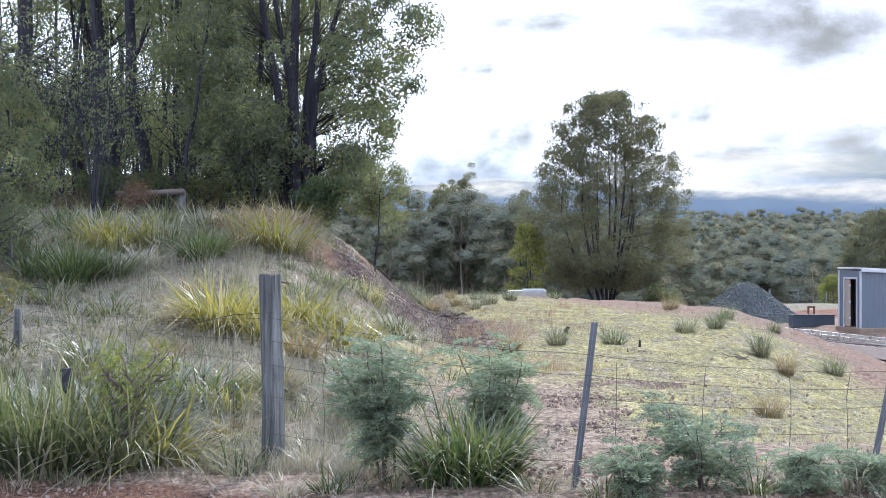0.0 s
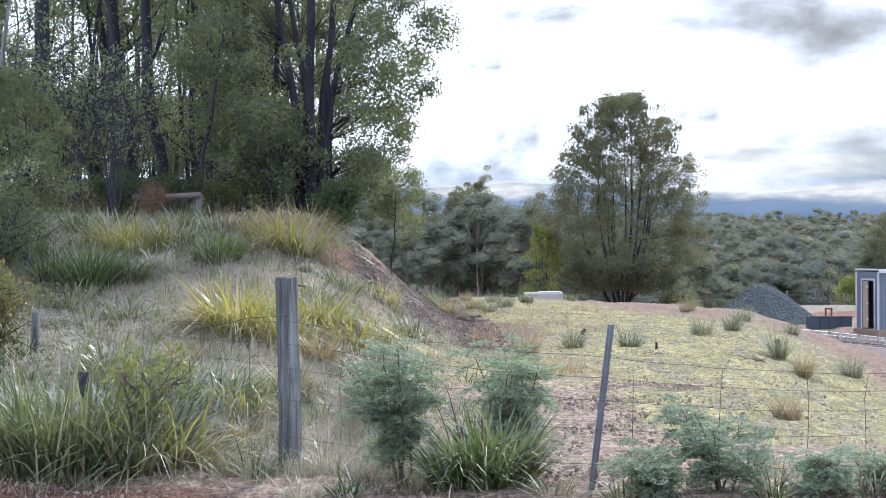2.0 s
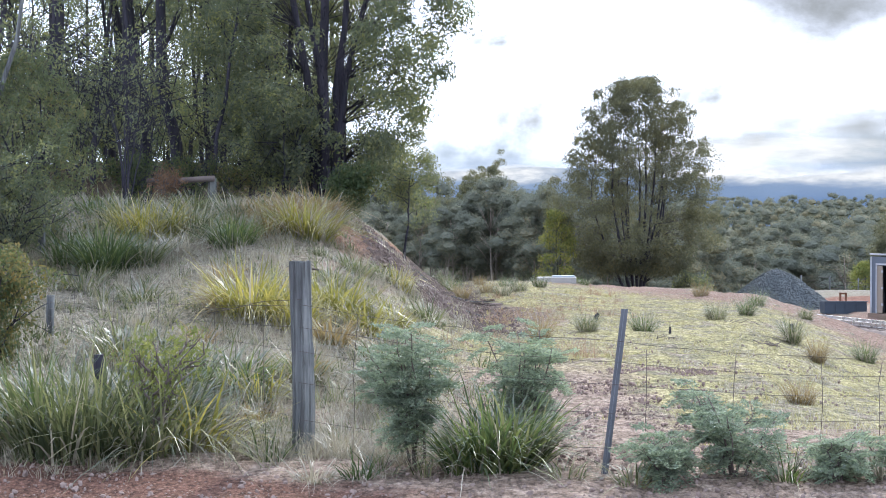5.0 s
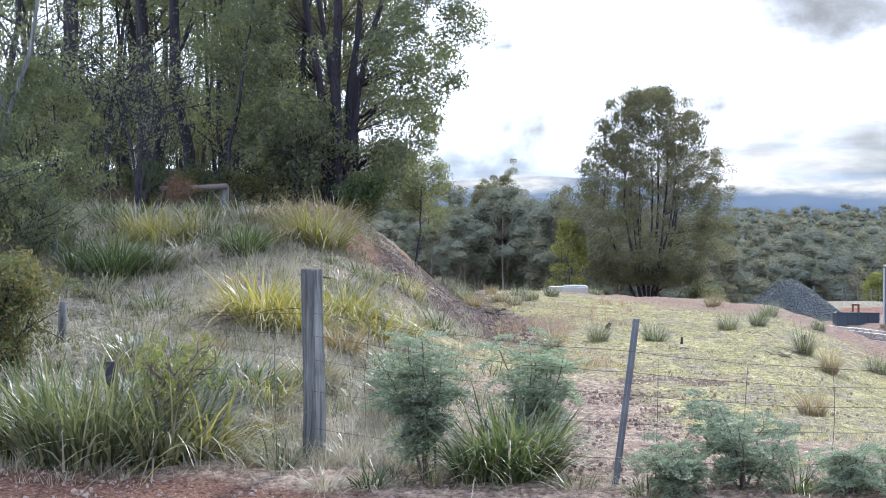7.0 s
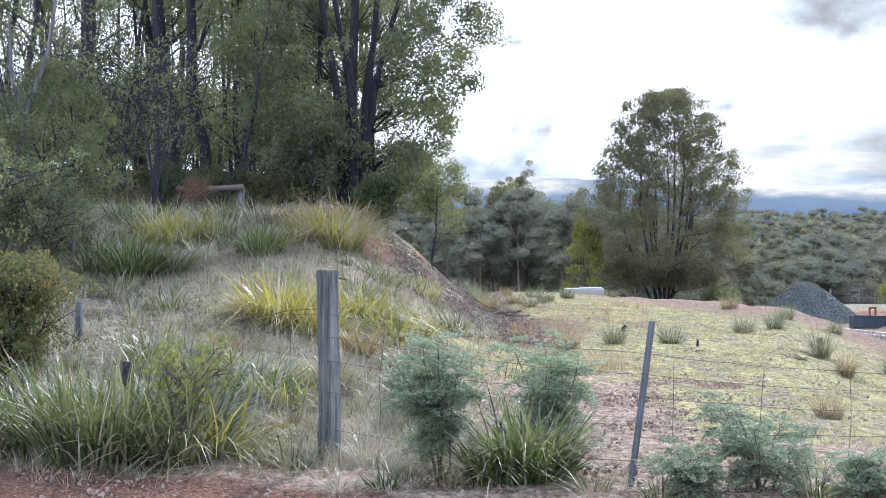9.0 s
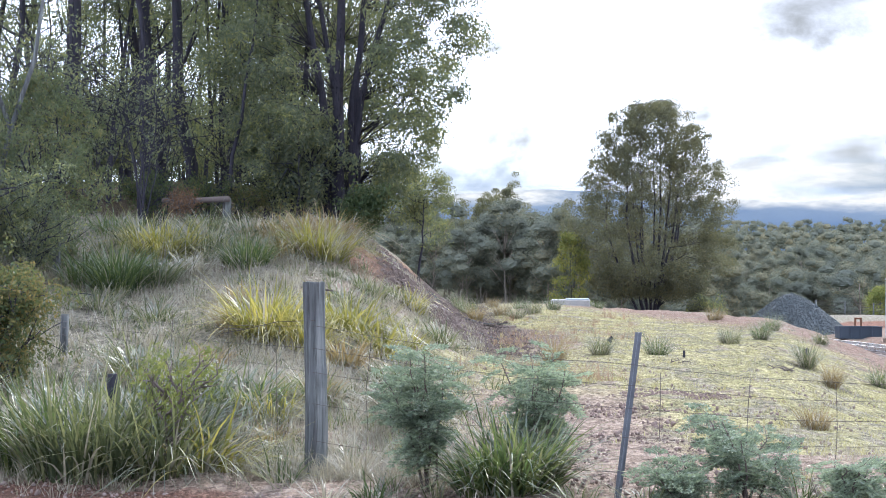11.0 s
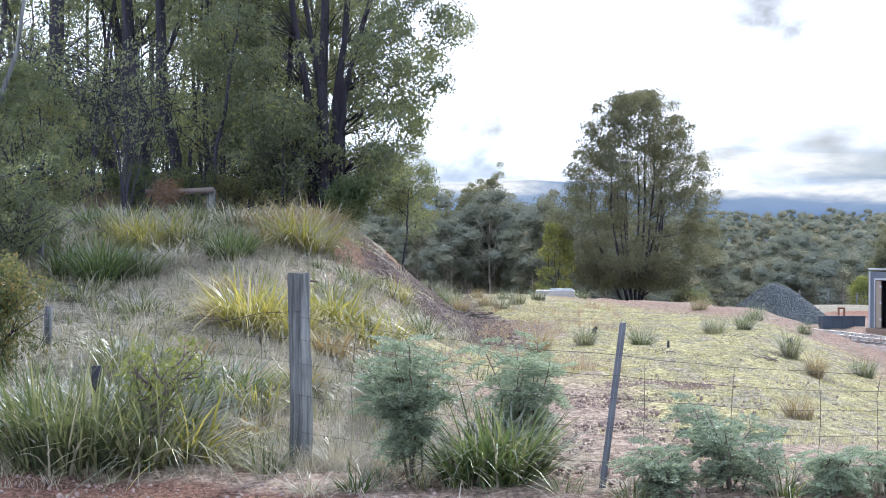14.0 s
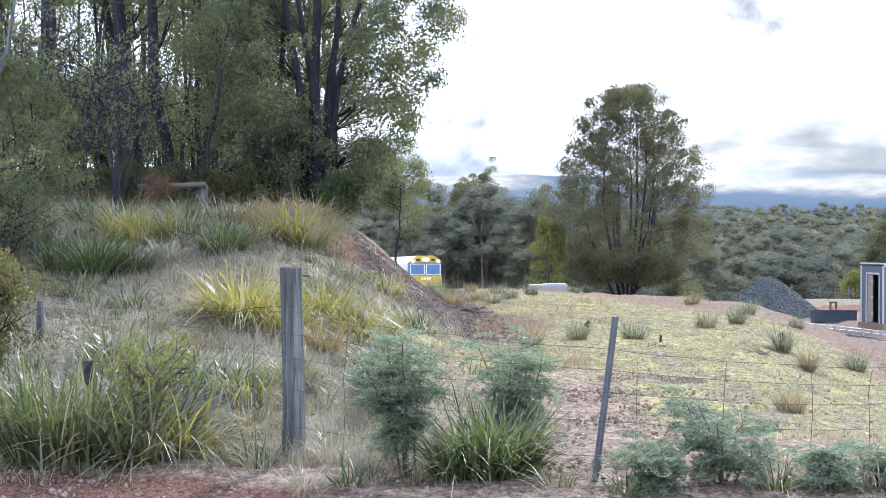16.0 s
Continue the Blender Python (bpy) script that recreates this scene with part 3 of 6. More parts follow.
cloud(75, 392, 70, 24, C_GREY, (-7, 6), "thin grey wisp of cloud", 80)
cloud(960, 215, 150, 70, C_GREY, (-9, 0), "soft grey cloud above the hills", 100)
cloud(820, 172, 480, 60, C_BLUE, (-5, 0), "blue-grey cloud bank along the hills", 120)
cloud(30, 175, 260, 68, C_BLUE, (-5, 0), "blue-grey cloud bank along the hills", 140)
cloud(150, 118, 900, 46, C_HAZE, (-3, 0), "glowing sheet painting blue distance haze along the mountains", 160)
cloud(1000, 120, 560, 46, C_HAZE, (-3, 0), "glowing sheet painting blue distance haze along the mountains", 170)
cloud(640, 176, 300, 26, C_WHITE, (-4, 0), "white cloud lying on the hill tops", 200)


cloud(560, 128, 170, 20, C_WHITE, (-4, 0), "white cloud lying on the hill tops", 190)
cloud(860, 122, 200, 22, C_WHITE, (-4, 0), "white cloud lying on the hill tops", 195)
cloud(90, 128, 150, 18, C_WHITE, (-4, 0), "white cloud lying on the hill tops", 185)
cloud(905, 175, 170, 36, C_GREY, (-7, 0), "soft grey cloud above the hills", 110)
cloud(790, 246, 210, 52, C_GREY, (-8, 0), "row of soft grey clouds above the hills", 105)
cloud(540, 300, 90, 40, C_GREY, (-9, 2), "small soft grey cloud", 45)
cloud(600, 205, 120, 26, C_GREY, (-7, 0), "soft grey cloud above the hills", 115)


def make_hills():
    """Blue mountains far off, one ridge; distance haze painted in as blue glow."""
    xs = np.linspace(-2200, 2600, 180)
    v, f = [], []
    for i, x in enumerate(xs):
        h = 165 + 16 * noise.noise((x * 0.0021, 0.3, 0)) + 9 * noise.noise((x * 0.011, 2.3, 0)) - 0.018 * max(0, x - 300)
        v += [(x, 3300, -60), (x, 3350, h * 0.55), (x, 3450, h)]
    for i in range(len(xs) - 1):
        for j in range(2):
            q = i * 3 + j
            f.append((q, q + 3, q + 4, q + 1))
    k = Nodes("haze_blue_glowing_hills")
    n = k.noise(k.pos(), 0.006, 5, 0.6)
    # air haze is put into this blue, which is emitted, not lit
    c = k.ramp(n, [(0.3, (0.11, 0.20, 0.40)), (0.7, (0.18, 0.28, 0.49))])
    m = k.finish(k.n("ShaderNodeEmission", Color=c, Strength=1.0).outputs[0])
    tagged(link_mesh("backdrop", v, f, m, smooth=True), "distant mountain ridge under cloud, painted haze-blue and glowing", "mountains", kind="structure")


make_hills()


# ---- far woods ----
def dome_shapes(rng, detail, count=6):
    """Lumpy foliage masses of unit size: bulging above, hollow below."""
    out = []
    for _ in range(count):
        bm = bmesh.new()
        bmesh.ops.create_icosphere(bm, subdivisions=detail, radius=1.0)
        o = rng.uniform(0, 50)
        for v in bm.verts:
            c = v.co
            v.co = c * (1 + 0.30 * noise.noise((c.x * 1.8 + o, c.y * 1.8, c.z * 1.8)) + 0.22 * noise.noise((c.x * 4.5, c.y * 4.5 + o, c.z * 4.5)))
            if v.co.z < -0.1:
                v.co.z = -0.1 + (v.co.z + 0.1) * 0.55
        bm.verts.index_update()
        out.append((np.array([v.co[:] for v in bm.verts]), np.array([[v.index for v in f.verts] for f in bm.faces])))
        bm.free()
    return out


def far_crown(rng, centres, radii, flat, per, leaf, lift, detail, core=0.66):
    """Foliage of far trees: lumpy masses, their surface broken up by leaf sprays."""
    shapes = dome_shapes(rng, detail)
    V, F, n, quads = [], [], 0, []
    for c, r in zip(centres, radii):
        vs, fs = shapes[int(rng.integers(len(shapes)))]
        a = rng.uniform(0, 6.28)
        rot = np.array([[math.cos(a), -math.sin(a), 0], [math.sin(a), math.cos(a), 0], [0, 0, 1]])
        V.append(vs @ rot.T * np.array([r, r, r * flat]) * core + c)
        F.append(fs + n)
        n += len(vs)
        q = rng.normal(0, 1, (per, 3)) + np.array([0, 0, lift])
        q /= np.linalg.norm(q, axis=1)[:, None]
        p = c + q * np.array([r, r, r * flat]) * rng.uniform(0.6, 1.15, per)[:, None]
        d = np.cross(q, rng.normal(0, 1, (per, 3)))
        d /= np.linalg.norm(d, axis=1)[:, None]
        sd = np.cross(d, q + rng.normal(0, 0.5, (per, 3)))
        sd /= np.linalg.norm(sd, axis=1)[:, None]
        ln = leaf * rng.uniform(0.6, 1.3, per)[:, None]
        quads.append(np.stack([p, p + d * ln * 0.5 + sd * ln * 0.28, p + d * ln, p + d * ln * 0.5 - sd * ln * 0.28], 1).reshape(-1, 3))
    Q = np.concatenate(quads)
    verts = np.concatenate(V + [Q])
    faces = np.concatenate(F).tolist() + (np.arange(len(Q)).reshape(-1, 4) + n).tolist()
    return verts, faces


def far_woods():
    rng = np.random.default_rng(5)
    protos = []
    for i in range(7):
        h = 10.0
        wood = Tubes(5)
        bend = rng.normal(0, 0.5, 2)
        stem = [(bend[0] * t * t, bend[1] * t * t, h * 0.9 * t - 0.4) for t in np.linspace(0, 1, 7)]
        wood.add(stem, list(np.linspace(0.11, 0.03, 7)))
        cen, rad = [], []
        for j in range(20):
            t = rng.uniform(0.30, 1.0)
            a = rng.uniform(0, 6.28)
            r = (0.6 + 2.5 * math.sin(math.pi * min(1, 0.15 + 0.75 * (t - 0.3) / 0.7))) * rng.uniform(0.45, 1.0)
            p = np.array([math.cos(a) * r, math.sin(a) * r, h * t])
            k = min(5, int(t * 5))
            q = np.array(stem[k])
            wood.add([q, (q + p) / 2 + np.array([0, 0, 0.25]), p], [0.03, 0.02, 0.012], 3)
            cen.append(p)
            rad.append(rng.uniform(0.55, 1.25))
        V, F = far_crown(rng, cen, rad, 0.85, 560, 0.17, 0.45, 3)
        top = holder("gum_tree", 0, 0, 0, "grey-green gum tree in distant woodland", "tree", "distant woodland")
        wood.link("trunk", M_BARK_PALE, top)
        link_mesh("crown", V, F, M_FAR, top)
        protos.append(top)
    used = set()
    for k in range(190):
        y = 138 + 130 * (k / 190.0) ** 1.1
        u = rng.uniform(-0.10, 0.385)
        if k % 5 == 0:
            u = rng.uniform(-0.10, 0.08)
        x = u * y
        if abs(x - track_x(y)) < 7:
            continue
        s = rng.uniform(0.72, 1.12) * (1.12 if u < 0.09 else 1.0)
        i = int(rng.integers(7))
        m = pose(x, y, zat(x, y) - 0.2, rng.normal(0, 3), rng.normal(0, 3), rng.uniform(0, 360))
        t = protos[i] if i not in used else copy_thing(protos[i], m)
        used.add(i)
        t.matrix_basis = m @ Matrix.Diagonal((s * rng.uniform(0.95, 1.3), s * rng.uniform(0.95, 1.3), s, 1))
    # the crowns of the woodland further up the slope
    cen, rad = [], []
    for k in range(500):
        y = 242 + 300 * (k / 500.0)
        x = rng.uniform(-0.10, 0.39) * y
        z = zat(x, y)
        h = rng.uniform(7.0, 11.5)
        for c in range(int(rng.integers(6, 11))):
            cen.append(np.array([x, y, z + h]) + rng.normal(0, 1, 3) * np.array([2.2, 2.2, 0]) - np.array([0, 0, rng.uniform(0, 6.0)]))
            rad.append(rng.uniform(0.8, 1.9))
    V, F = far_crown(rng, cen, rad, 0.85, 105, 0.36, 0.45, 2)
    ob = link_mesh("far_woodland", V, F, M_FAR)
    tagged(ob, "distant gum woodland covering the far slope", "woodland", kind="stuff")


far_woods()
# a taller pale gum standing over the distant woodland
tree("gum_tree", "tall spreading pale gum above the distant woodland", tree_data(140, 14.2, 0.14, 3, 0.55, 4.4, 9, 1, 130, 0.20, 0.75, 0.14, 0.65, 0.05, None, 2), M_GUM_LIGHT, M_BARK_PALE, -0.8, 172, zat(-0.8, 172), "tree", "distant woodland", 0.42)

# ---- the wood on the bank ----
WOOD = [tree_data(11, 15, 0.14, 1, 0.20, 2.2, 10, 2, 34, 0.10, 0.34, 0.05, 0.85),
        tree_data(12, 13, 0.10, 1, 0.20, 1.9, 9, 2, 34, 0.10, 0.34, 0.07, 0.85),
        tree_data(13, 16, 0.17, 1, 0.20, 2.4, 10, 2, 34, 0.10, 0.36, 0.04, 0.85),
        tree_data(14, 9, 0.055, 1, 0.22, 1.5, 8, 2, 30, 0.095, 0.28, 0.09, 0.85),
        tree_data(15, 10, 0.05, 1, 0.36, 1.2, 6, 1, 32, 0.10, 0.30, 0.06, 0.85),
        tree_data(16, 13, 0.10, 1, 0.08, 2.3, 17, 1, 80, 0.10, 0.40, 0.07, 0.85, 0.05, None, 2, (0, 0, 0), True)]
WOOD_AT = [(-6.25, 29.0, 0, 1.0), (-7.45, 31.0, 2, 1.0), (-9.3, 29.0, 2, 0.95), (-8.9, 34.0, 5, 1.0), (-5.0, 31.5, 5, 1.0), (-4.4, 29.5, 3, 1.0),
            (-6.1, 37.0, 5, 1.1), (-4.6, 36.0, 5, 1.05), (-7.6, 41.0, 5, 1.0), (-10.5, 42.0, 5, 1.1),
           (-5.6, 45.0, 2, 1.0), (-12.9, 38.0, 5, 1.0), (-11.2, 27.0, 1, 0.9),
            (-9.1, 38.0, 5, 0.8), (-3.9, 33.5, 5, 0.75), (-4.1, 38.5, 5, 0.9), (-11.4, 31.0, 5, 0.9), (-6.6, 33.0, 5, 0.8), 
           (-3.7, 32.5, 3, 1.0), (-10.0, 31.5, 3, 1.1),  (-8.35, 33.0, 1, 0.8), (-3.75, 28.5, 1, 0.8), (-3.9, 28.2, 3, 1.0)]
WOOD_AT += [(u * y, y, 5, s) for u, y, s in ((-0.34, 49, 1.0), (-0.26, 46, 0.8), (-0.21, 50, 0.85), (-0.165, 46, 0.8))]
WOOD_AT += [(-10.6, 29.5, 5, 0.9), (-10.0, 33.0, 5, 0.8), (-7.2, 39.0, 5, 0.9), (-6.0, 42.0, 5, 1.0), (-5.2, 34.5, 5, 0.7)]
_r = np.random.default_rng(61)
for _ in range(38):
    _y = _r.uniform(26, 50)
    WOOD_AT.append((_r.uniform(-0.40, -0.135) * _y, _y, 4, _r.uniform(0.7, 1.3)))


def make_wood():
    protos = [tree("gum_tree", "tall dark-barked gum in the crowded wood on the bank", d, M_GUM, M_BARK, 0, 0, 0, "tree", "wood on the bank", 0.36) for d in WOOD]
    used = set()
    rng = np.random.default_rng(3)
    for x, y, i, s in WOOD_AT:
        m = pose(x, y, zat(x, y) - 0.1, rng.normal(0, 1.5), rng.normal(0, 1.5), rng.uniform(0, 360))
        t = protos[i] if i not in used else copy_thing(protos[i], m)
        used.add(i)
        t.matrix_basis = m @ Matrix.Diagonal((s, s, s, 1))


make_wood()
envelope_tree("gum_tree", "large many-stemmed gum with dark trunks at the end of the bank", 21, -2.85, 27.0,
              [(0.7, 1.1), (1.6, 2.0), (2.6, 2.6), (3.6, 2.8), (4.4, 2.5), (5.2, 3.15), (7.5, 3.5), (9.5, 2.3), (10.5, 0.6)], 6, 820, 0.36, 190, 0.095, 0.14, M_GUM, 0.15, 0.2, "", 0.32)
tree("shrub", "dense dark shrub under the large gum", tree_data(22, 1.9, 0.03, 6, 0.10, 1.0, 8, 1, 60, 0.08, 0.24, 0.25, 0.9, 0.05, None, 1), M_GUM, M_BARK, -3.7, 26.3, zat(-3.7, 26.3), "shrub", "", 0.4)
tree("shrub", "small olive shrub beside the large gum's trunks", tree_data(23, 0.75, 0.02, 3, 0.1, 0.35, 7, 2, 22, 0.07, 0.16, 0.2, 0.8), M_SHRUB, M_BARK, -2.35, 25.2, zat(-2.35, 25.2), "shrub", "", 0.45)
tree("sapling", "slender young gum above the cut bank", tree_data(24, 2.5, 0.035, 1, 0.42, 0.85, 11, 2, 55, 0.08, 0.26, 0.05, 0.8), M_GUM, M_BARK, -1.68, 34.0, zat(-1.68, 34.0), "tree", "", 0.3)
envelope_tree("small_tree", "leafy young gum with yellow-green new growth", 25, -6.25, 18.9, [(0.15, 0.45), (0.6, 0.85), (1.2, 1.1), (1.9, 0.95), (2.45, 0.5), (2.75, 0.2)], 3, 210, 0.20, 75, 0.075, 0.035, M_YOUNG, 1.0, 0.2, "", 0.3)
tree("shrub", "bushy shrub with orange-tipped leaves by the fence", tree_data(26, 0.95, 0.015, 7, 0.05, 0.6, 10, 2, 40, 0.045, 0.13, 0.3, 0.9, 0.05, None, 1), M_SHRUB, M_BARK, -4.62, 12.4, zat(-4.62, 12.4), "shrub", "", 0.45)
envelope_tree("gum_tree", "round-crowned many-stemmed gum standing alone in the paddock", 37, 7.42, 62.0,
              [(2.3, 1.8), (3.0, 3.2), (4.0, 4.1), (6.0, 4.0), (7.3, 3.4), (8.6, 2.8), (9.6, 2.5), (10.35, 1.9), (10.95, 0.8)], 11, 800, 0.44, 150, 0.13, 0.10, M_GUM_LIGHT, 1.0, 0.1, "", 0.32, 1.25)
envelope_tree("shrub", "bright yellow-green bush at the foot of the lone gum", 32, 3.75, 60.5, [(0.1, 0.5), (0.8, 0.85), (2.0, 0.9), (3.2, 0.75), (4.0, 0.3)], 4, 75, 0.32, 70, 0.13, 0.04, M_FRESH, 1.0, 0.2, "", 0.4)
tree("shrub", "low dark green bush at the foot of the lone gum", tree_data(33, 1.7, 0.04, 4, 0.1, 0.9, 8, 2, 40, 0.13, 0.32, 0.2, 0.8, 0.05, None, 1), M_GUM, M_BARK, 9.6, 61.0, zat(9.6, 61.0), "shrub", "", 0.4)
envelope_tree("gum_tree", "broad olive gum behind the grey hut", 34, 31.0, 96.0, [(0.6, 1.8), (2.2, 2.9), (4.5, 3.1), (6.2, 2.4), (7.4, 0.9)], 4, 260, 0.6, 130, 0.2, 0.12, M_GUM_LIGHT, 1.0, 0.2, "", 0.34)
envelope_tree("shrub", "yellow-green bushy shrub near the wire fence", 35, 26.6, 92.5, [(0.1, 0.9), (1.0, 1.5), (2.0, 1.2), (2.7, 0.4)], 4, 80, 0.4, 110, 0.16, 0.04, M_FRESH, 1.0, 0.2, "", 0.4)


def understory():
    """Shrubs and thin dark growth at the edge of the wood."""
    rng = np.random.default_rng(71)
    kinds = [("shrub", "grey-green shrub at the edge of the wood", tree_data(41, 1.5, 0.02, 5, 0.08, 0.8, 7, 2, 26, 0.06, 0.17, 0.25, 0.9, 0.05, None, 1), M_GUM),
             ("shrub", "olive shrub with bronze tips at the edge of the wood", tree_data(42, 0.8, 0.015, 4, 0.1, 0.5, 6, 2, 20, 0.055, 0.13, 0.3, 0.8, 0.05, None, 1), M_SHRUB),
             ("thicket", "thin bare-stemmed thicket in the wood", tree_data(43, 2.9, 0.018, 9, 0.35, 0.9, 5, 1, 8, 0.08, 0.22, 0.16, 0.8, 0.06, None, 1), M_GUM),
             ("shrub", "tall leafy shrub filling the shade of the wood", tree_data(44, 4.2, 0.03, 4, 0.06, 1.5, 12, 2, 34, 0.09, 0.30, 0.14, 0.9, 0.05, None, 1), M_GUM)]
    first = [tree(n, lb, d, mt, M_BARK, 0, 0, 0, "shrub", "undergrowth", 0.4) for n, lb, d, mt in kinds]
    spots = [(-6.9, 17.0, 0, 1.1), (-6.0, 23.5, 2, 1.0), (-7.0, 24.0, 2, 1.0), (-8.4, 23.5, 2, 1.1), (-5.4, 26.0, 1, 1.0),
             (-6.3, 25.0, 1, 1.0), (-4.6, 26.2, 1, 0.8), (-4.2, 27.5, 0, 1.1), (-6.6, 27.5, 2, 1.0), (-8.3, 25.6, 2, 1.2), (-5.2, 28.5, 2, 1.0), (-9.2, 25.0, 0, 1.3),
             (-9.6, 33.0, 0, 1.5), (-4.1, 31.0, 0, 1.3), (-3.2, 29.5, 0, 1.0), (-10.9, 30.0, 0, 1.4), 
             (-11.0, 39.0, 0, 1.8), (-6.7, 16.9, 0, 1.0), (-7.2, 17.9, 0, 1.2), (-6.0, 17.7, 0, 0.7)]
    spots += [(u * y, y, 3, q) for u, y, q in ((-0.385, 42, 0.6), (-0.355, 46, 0.65), (-0.325, 43, 0.6), (-0.295, 46, 0.65), (-0.27, 42, 0.55), (-0.25, 46, 0.6),
               (-0.225, 43, 0.6), (-0.20, 46, 0.65), (-0.18, 42, 0.55), (-0.16, 46, 0.65), (-0.14, 42, 0.6), (-0.125, 45, 0.7), (-0.37, 49, 0.8), (-0.34, 40, 0.5), (-0.31, 49, 0.8), (-0.283, 48, 0.75), (-0.26, 49, 0.8),
               (-0.238, 48, 0.75), (-0.213, 49, 0.8), (-0.19, 49, 0.75), (-0.17, 48, 0.8), (-0.15, 49, 0.8), (-0.30, 39, 0.5), (-0.21, 39, 0.45))]
    used = set()
    for x, y, i, s in spots:
        m = pose(x, y, zat(x, y) - 0.03, 0, 0, rng.uniform(0, 360))
        t = first[i] if i not in used else copy_thing(first[i], m)
        used.add(i)
        t.matrix_basis = m @ Matrix.Diagonal((s, s, s, 1))


understory()

# ---- railway ----
def make_track():
    top = holder("railway_track", track_x(60), 60, float(track_z(60)) - 0.42, "single railway track on grey ballast with worn steel rails", "railway track")
    top["kind"] = "structure"
    inv = Matrix.Translation((-track_x(60), -60, -(track_z(60) - 0.42)))
    ys = np.arange(20, 262, 4.0)
    prof = [(-0.05, -0.16), (0.05, -0.16), (0.05, -0.145), (0.012, -0.125), (0.012, -0.04), (0.035, -0.03), (0.035, 0.0), (-0.035, 0.0), (-0.035, -0.03), (-0.012, -0.04), (-0.012, -0.125), (-0.05, -0.145)]
    steel = mat_solid("polished_rail_steel", (0.75, 0.75, 0.76), 0.3, 0.9, 0.15, 3.0)
    for off in (-0.56, 0.56):
        v, f = [], []
        for y in ys:
            for a, b in prof:
                p = inv @ Vector((track_x(y) + (a + off) * 0.958, y + (a + off) * 0.287, track_z(y) + b))
                v.append(tuple(p))
        n = len(prof)
        for i in range(len(ys) - 1):
            for j in range(n):
                f.append((i * n + j, i * n + (j + 1) % n, (i + 1) * n + (j + 1) % n, (i + 1) * n + j))
        link_mesh("rail", v, f, steel, top)
    v, f = [], []
    for y in ys:
        for a, b in ((-1.9, -0.5), (-1.25, -0.2), (1.25, -0.2), (1.9, -0.5)):
            v.append(tuple(inv @ Vector((track_x(y) + a * 0.958, y + a * 0.287, track_z(y) + b))))
    for i in range(len(ys) - 1):
        for j in range(3):
            f.append((i * 4 + j, i * 4 + j + 1, i * 4 + j + 5, i * 4 + j + 4))
    link_mesh("ballast", v, f, M_BALLAST, top)
    bm = box(bmesh.new(), -1.05, -0.11, -0.08, 1.05, 0.11, 0.04, 0.015)
    first = part("sleeper", bm, M_TWIG, top)
    s = 0
    y = 38.0
    while y < 130:
        m = inv @ pose(track_x(y), y, track_z(y) - 0.2, 0, 0, 16.7)
        ob = first if s == 0 else new("sleeper", first.data)
        ob.parent = top
        ob.matrix_basis = m
        s += 1
        y += 0.63


make_track()


